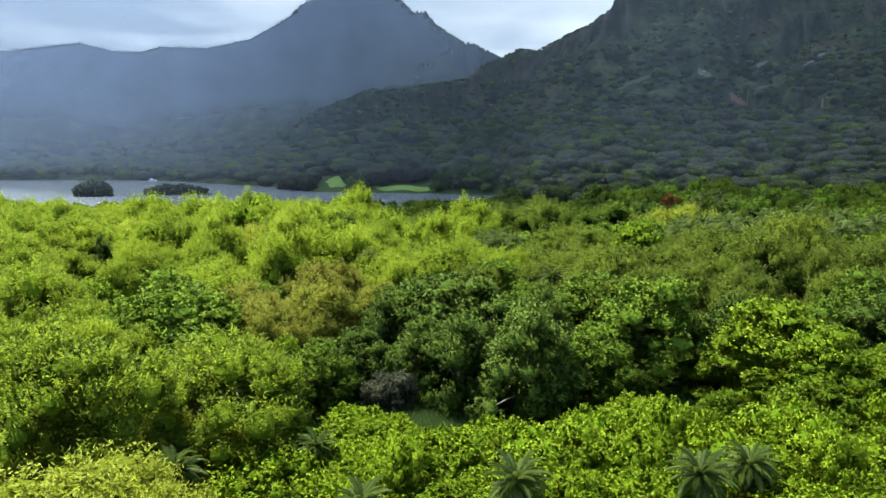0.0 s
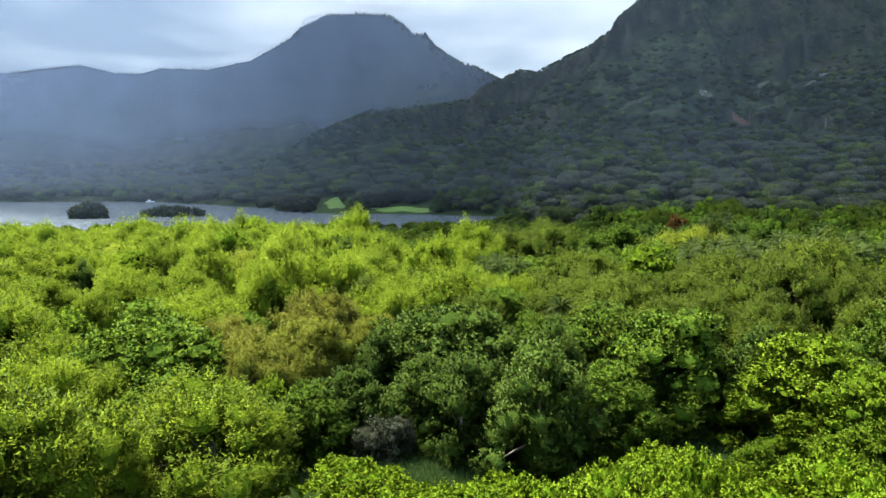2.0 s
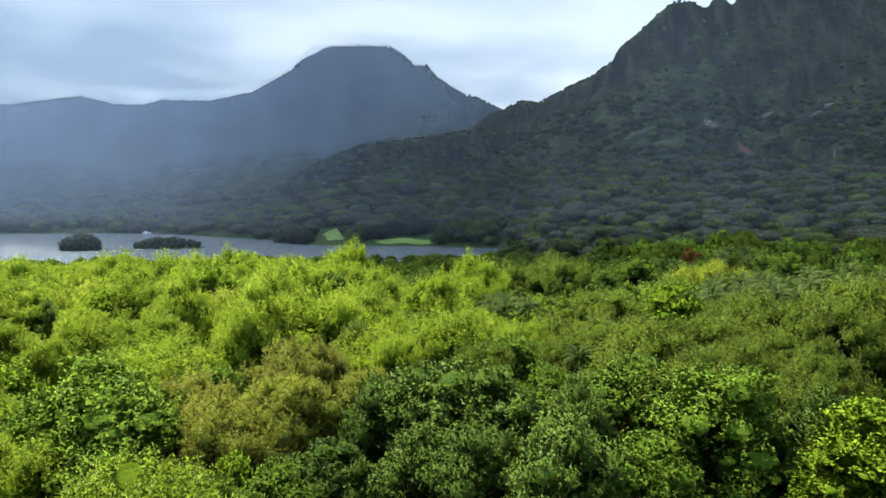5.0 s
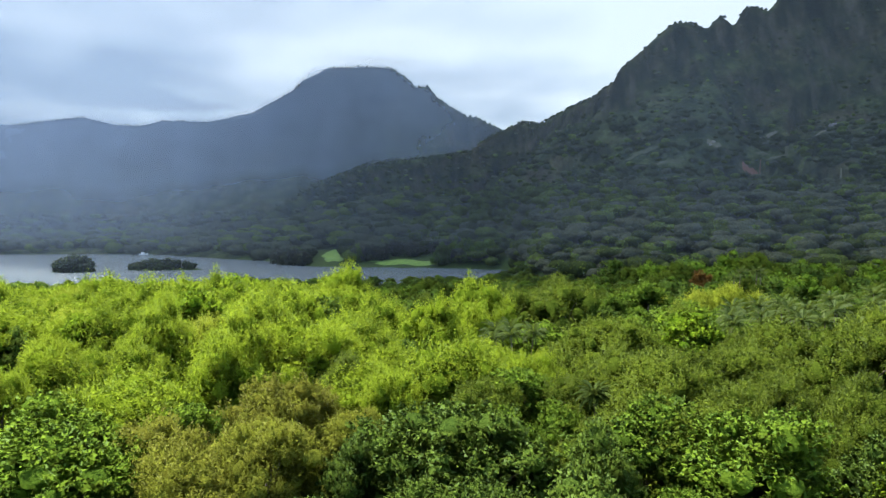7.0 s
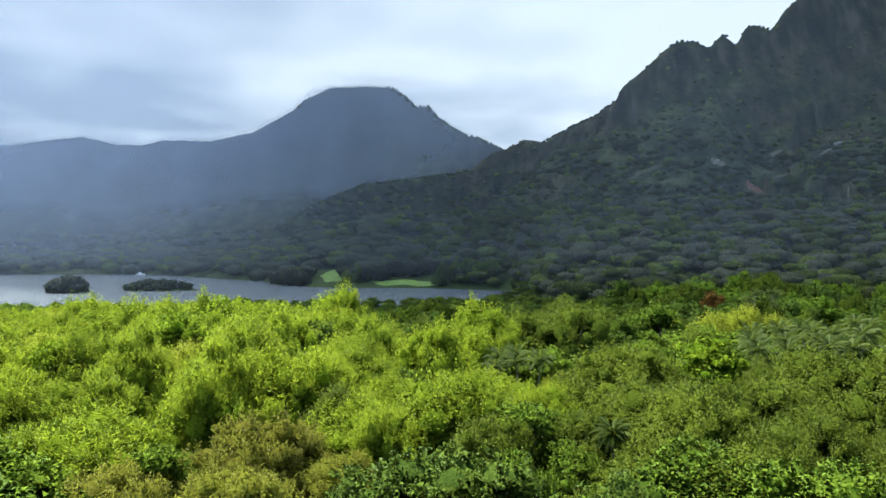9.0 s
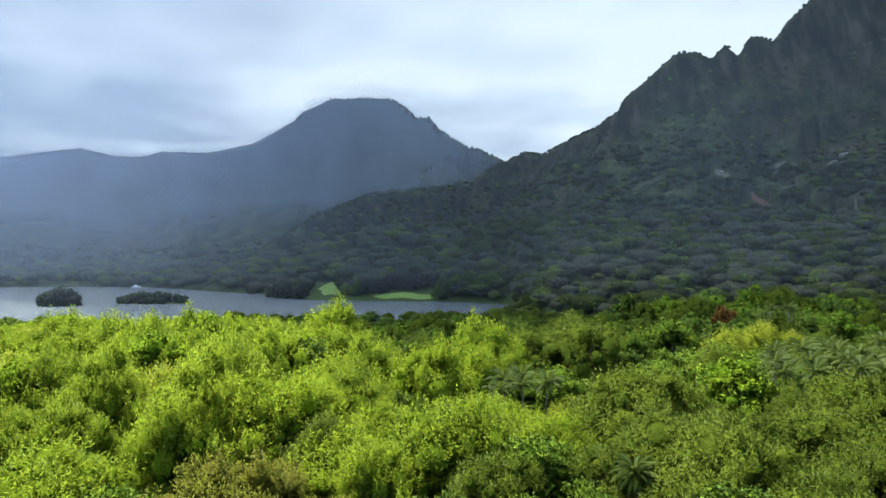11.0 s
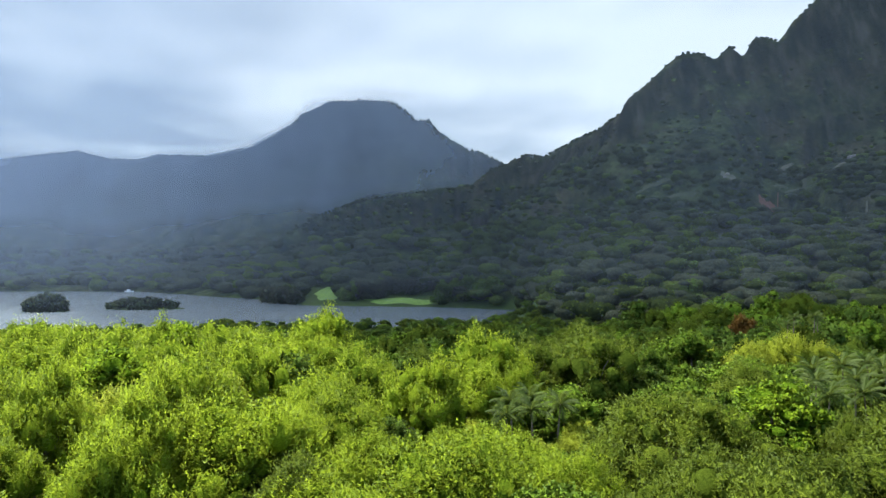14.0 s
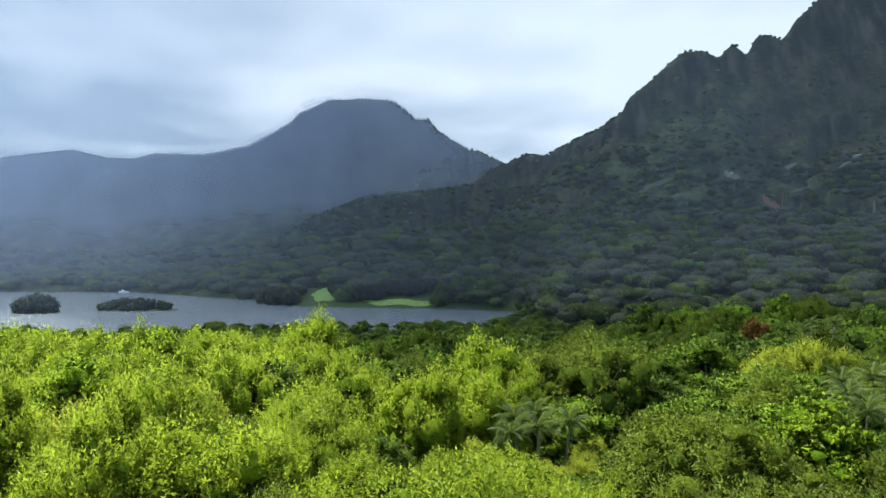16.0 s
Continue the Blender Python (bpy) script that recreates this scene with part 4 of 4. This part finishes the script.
sheet_on_land("lawn", -90, 628, 11, 20, 0.12, M_LAWN, "mown green lawn sloping to the lake", "lawn")
sheet_on_land("lawn", -27, 597, 31, 7, -0.12, M_LAWN, "mown green lawn along the lake bank", "lawn")


def build_streak(a, b, wide, mat, label):
    """A ragged band of open ground that follows the land from one place to another."""
    n, m = 44, 7
    u, v = np.meshgrid(np.linspace(-0.04, 1.04, n), np.linspace(-1, 1, m))
    d = np.array([b[0] - a[0], b[1] - a[1]], float)
    side = np.array([-d[1], d[0]]) / np.hypot(*d)
    rag = wide * (0.35 + 1.1 * fbm(u * 7 + a[0], v * 1.2 + 3, 3, 19)) * np.sqrt(np.clip(1 - (2 * u - 1) ** 6, 0.02, 1))
    wave = (fbm(u * 4 + a[1], 0 * u + 1, 3, 23) - 0.5) * wide * 2.2
    x, y = a[0] + d[0] * u + side[0] * (v * rag + wave), a[1] + d[1] * u + side[1] * (v * rag + wave)
    V = np.stack([x.ravel(), y.ravel(), land(x, y) + 0.7], 1)
    return tagged(new("ground_patch", mesh_from("ground_patch", V, grid_faces(n, m), [mat], smooth=True)), label, "clearing", kind="structure")


for row in STREAKS:
    build_streak(*row)


def build_rocks(x, y, n, size, label):
    r = np.random.default_rng(int(x))
    ob = new("rock_outcrop")
    ob.empty_display_size = 1.0
    z = float(land(x, y)[0])
    ob.location = (x, y, z)
    for i in range(n):
        bm = bmesh.new()
        bmesh.ops.create_icosphere(bm, subdivisions=2, radius=1.0)
        s = size * r.uniform(0.6, 1.3)
        off = r.normal(0, size * 1.3, 2) if i else (0, 0)
        dz = float(land(x + off[0], y + off[1])[0]) - z
        for v in bm.verts:
            k = 1 + 0.35 * (noise.noise(v.co * 1.4 + Vector((i * 7.0, x, y))))
            v.co = Vector((v.co.x * s * 1.2 * k + off[0], v.co.y * s * k + off[1], v.co.z * s * 0.9 * k + dz + s * 0.5))
        me = bpy.data.meshes.new("boulder")
        bm.to_mesh(me)
        bm.free()
        me.materials.append(M_STONE)
        part("boulder", me, ob)
    return tagged(ob, label, "rocks", group="rock_outcrops")


build_rocks(318, 590, 5, 2.0, "pale rock outcrop showing through slope scrub")
build_rocks(282, 729, 3, 1.8, "pale rock outcrop showing through slope scrub")
build_rocks(336, 605, 4, 1.6, "pale rock outcrop showing through slope scrub")
build_rocks(428, 762, 4, 2.0, "pale rock outcrop showing through slope scrub")

# trees on the far bank
for kind, x, y, s, tall in [("grey", -126, 622, 1.35, 1.15), ("grey", -114, 612, 1.1, 1.1), ("dark", -66, 604, 1.0, 1.0), ("grey", -58, 606, 1.2, 1.1), ("grey", -50, 614, 1.2, 1.0),
                            ("dark", -68, 616, 0.9, 1.05), ("grey", -36, 622, 1.3, 1.0), ("grey", -20, 618, 1.2, 1.0), ("grey", -10, 628, 1.2, 1.0), ("dark", 4, 586, 1.25, 1.15), ("dark", 14, 590, 1.2, 1.1),
                            ("dark", 24, 588, 1.3, 1.15), ("broad", 33, 586, 1.2, 1.05), ("broad", 43, 584, 1.1, 1.0), ("grey", -47, 606, 0.9, 1.0), ("grey", -140, 640, 1.4, 1.0)]:
    plant(kind, x, y, s, rng.uniform(0, 6.28), 1, 0, tall)


def build_pole(x, y, height):
    ob = new("utility_pole")
    ob.empty_display_size = 0.5
    ob.location = (x, y, float(land(x, y)[0]))
    v, f = tube([(0, 0, -0.5), (0, 0, height * 0.5), (0, 0, height)], [0.18, 0.16, 0.13], 8)
    part("post", mesh_from("post", v, f, [M_POLE]), ob)
    v, f = tube([(-1.1, 0, height - 0.8), (1.1, 0, height - 0.8)], [0.08, 0.08], 4)
    part("crossarm", mesh_from("crossarm", v, f, [M_POLE]), ob)
    return tagged(ob, "pale wooden utility pole standing above the trees", "pole", group="utility_poles")


for x, y, top in [(75, 541, 29)]:
    build_pole(x, y, max(9.0, top - float(land(x, y)[0])))


def build_boat(x, y):
    ob = new("boat")
    ob.empty_display_size = 0.5
    ob.location = (x, y, WATER_Z)
    V, F = [], []
    for u, w, h in ((-4.5, 1.2, 1.1), (-2, 1.5, 1.0), (2, 1.4, 1.1), (4.0, 0.8, 1.3), (5.2, 0.08, 1.5)):
        V += [(u, -w, h), (u, -w * 0.6, -0.2), (u, w * 0.6, -0.2), (u, w, h)]
    for i in range(4):
        b = i * 4
        F += [(b + k, b + k + 1, b + k + 5, b + k + 4) for k in range(3)] + [(b + 3, b, b + 4, b + 7)]
    F += [(0, 3, 2, 1), (16, 17, 18, 19)]
    part("hull", mesh_from("hull", V, F, [M_WHITE]), ob)
    bm = bmesh.new()
    bmesh.ops.create_cube(bm, size=1.0, matrix=Matrix.Translation((-0.5, 0, 1.9)) @ Matrix.Diagonal((3.2, 2.0, 1.6, 1)))
    bmesh.ops.bevel(bm, geom=bm.edges[:], offset=0.15, segments=2, affect="EDGES")
    me = bpy.data.meshes.new("cabin")
    bm.to_mesh(me)
    bm.free()
    me.materials.append(M_WHITE)
    part("cabin", me, ob)
    return tagged(ob, "small white boat moored at the lake's far bank", "boat")


build_boat(-326, 788)


def build_pavilion(x, y, turn):
    ob = new("pavilion")
    ob.empty_display_size = 0.5
    ob.location = (x, y, float(land(x, y)[0]))
    ob.rotation_euler = (0, 0, turn)
    roof_v = [(-7, -4, 3.2), (7, -4, 3.2), (7, 4, 3.2), (-7, 4, 3.2), (-4, 0, 5.6), (4, 0, 5.6), (-7, -4, 2.95), (7, -4, 2.95), (7, 4, 2.95), (-7, 4, 2.95)]
    roof_f = [(0, 1, 5, 4), (1, 2, 5), (2, 3, 4, 5), (3, 0, 4), (6, 7, 1, 0), (7, 8, 2, 1), (8, 9, 3, 2), (9, 6, 0, 3), (9, 8, 7, 6)]
    part("roof", mesh_from("roof", roof_v, roof_f, [M_ROOF]), ob, "grey hipped sheet roof")
    for px in (-6, -2, 2, 6):
        for py in (-3.3, 3.3):
            v, f = tube([(px, py, -0.5), (px, py, 3.0)], [0.16, 0.16], 6)
            part("post", mesh_from("post", v, f, [M_WHITE]), ob)
    v = [(-6, -3, -0.4), (6, -3, -0.4), (6, 3, -0.4), (-6, 3, -0.4), (-6, -3, 0.25), (6, -3, 0.25), (6, 3, 0.25), (-6, 3, 0.25)]
    f = [(4, 5, 6, 7), (0, 1, 5, 4), (1, 2, 6, 5), (2, 3, 7, 6), (3, 0, 4, 7)]
    part("floor_slab", mesh_from("floor_slab", v, f, [M_STONE]), ob)
    return tagged(ob, "open park pavilion with a grey hipped roof by the lawn", "pavilion")


build_pavilion(-78, 652, 0.1)
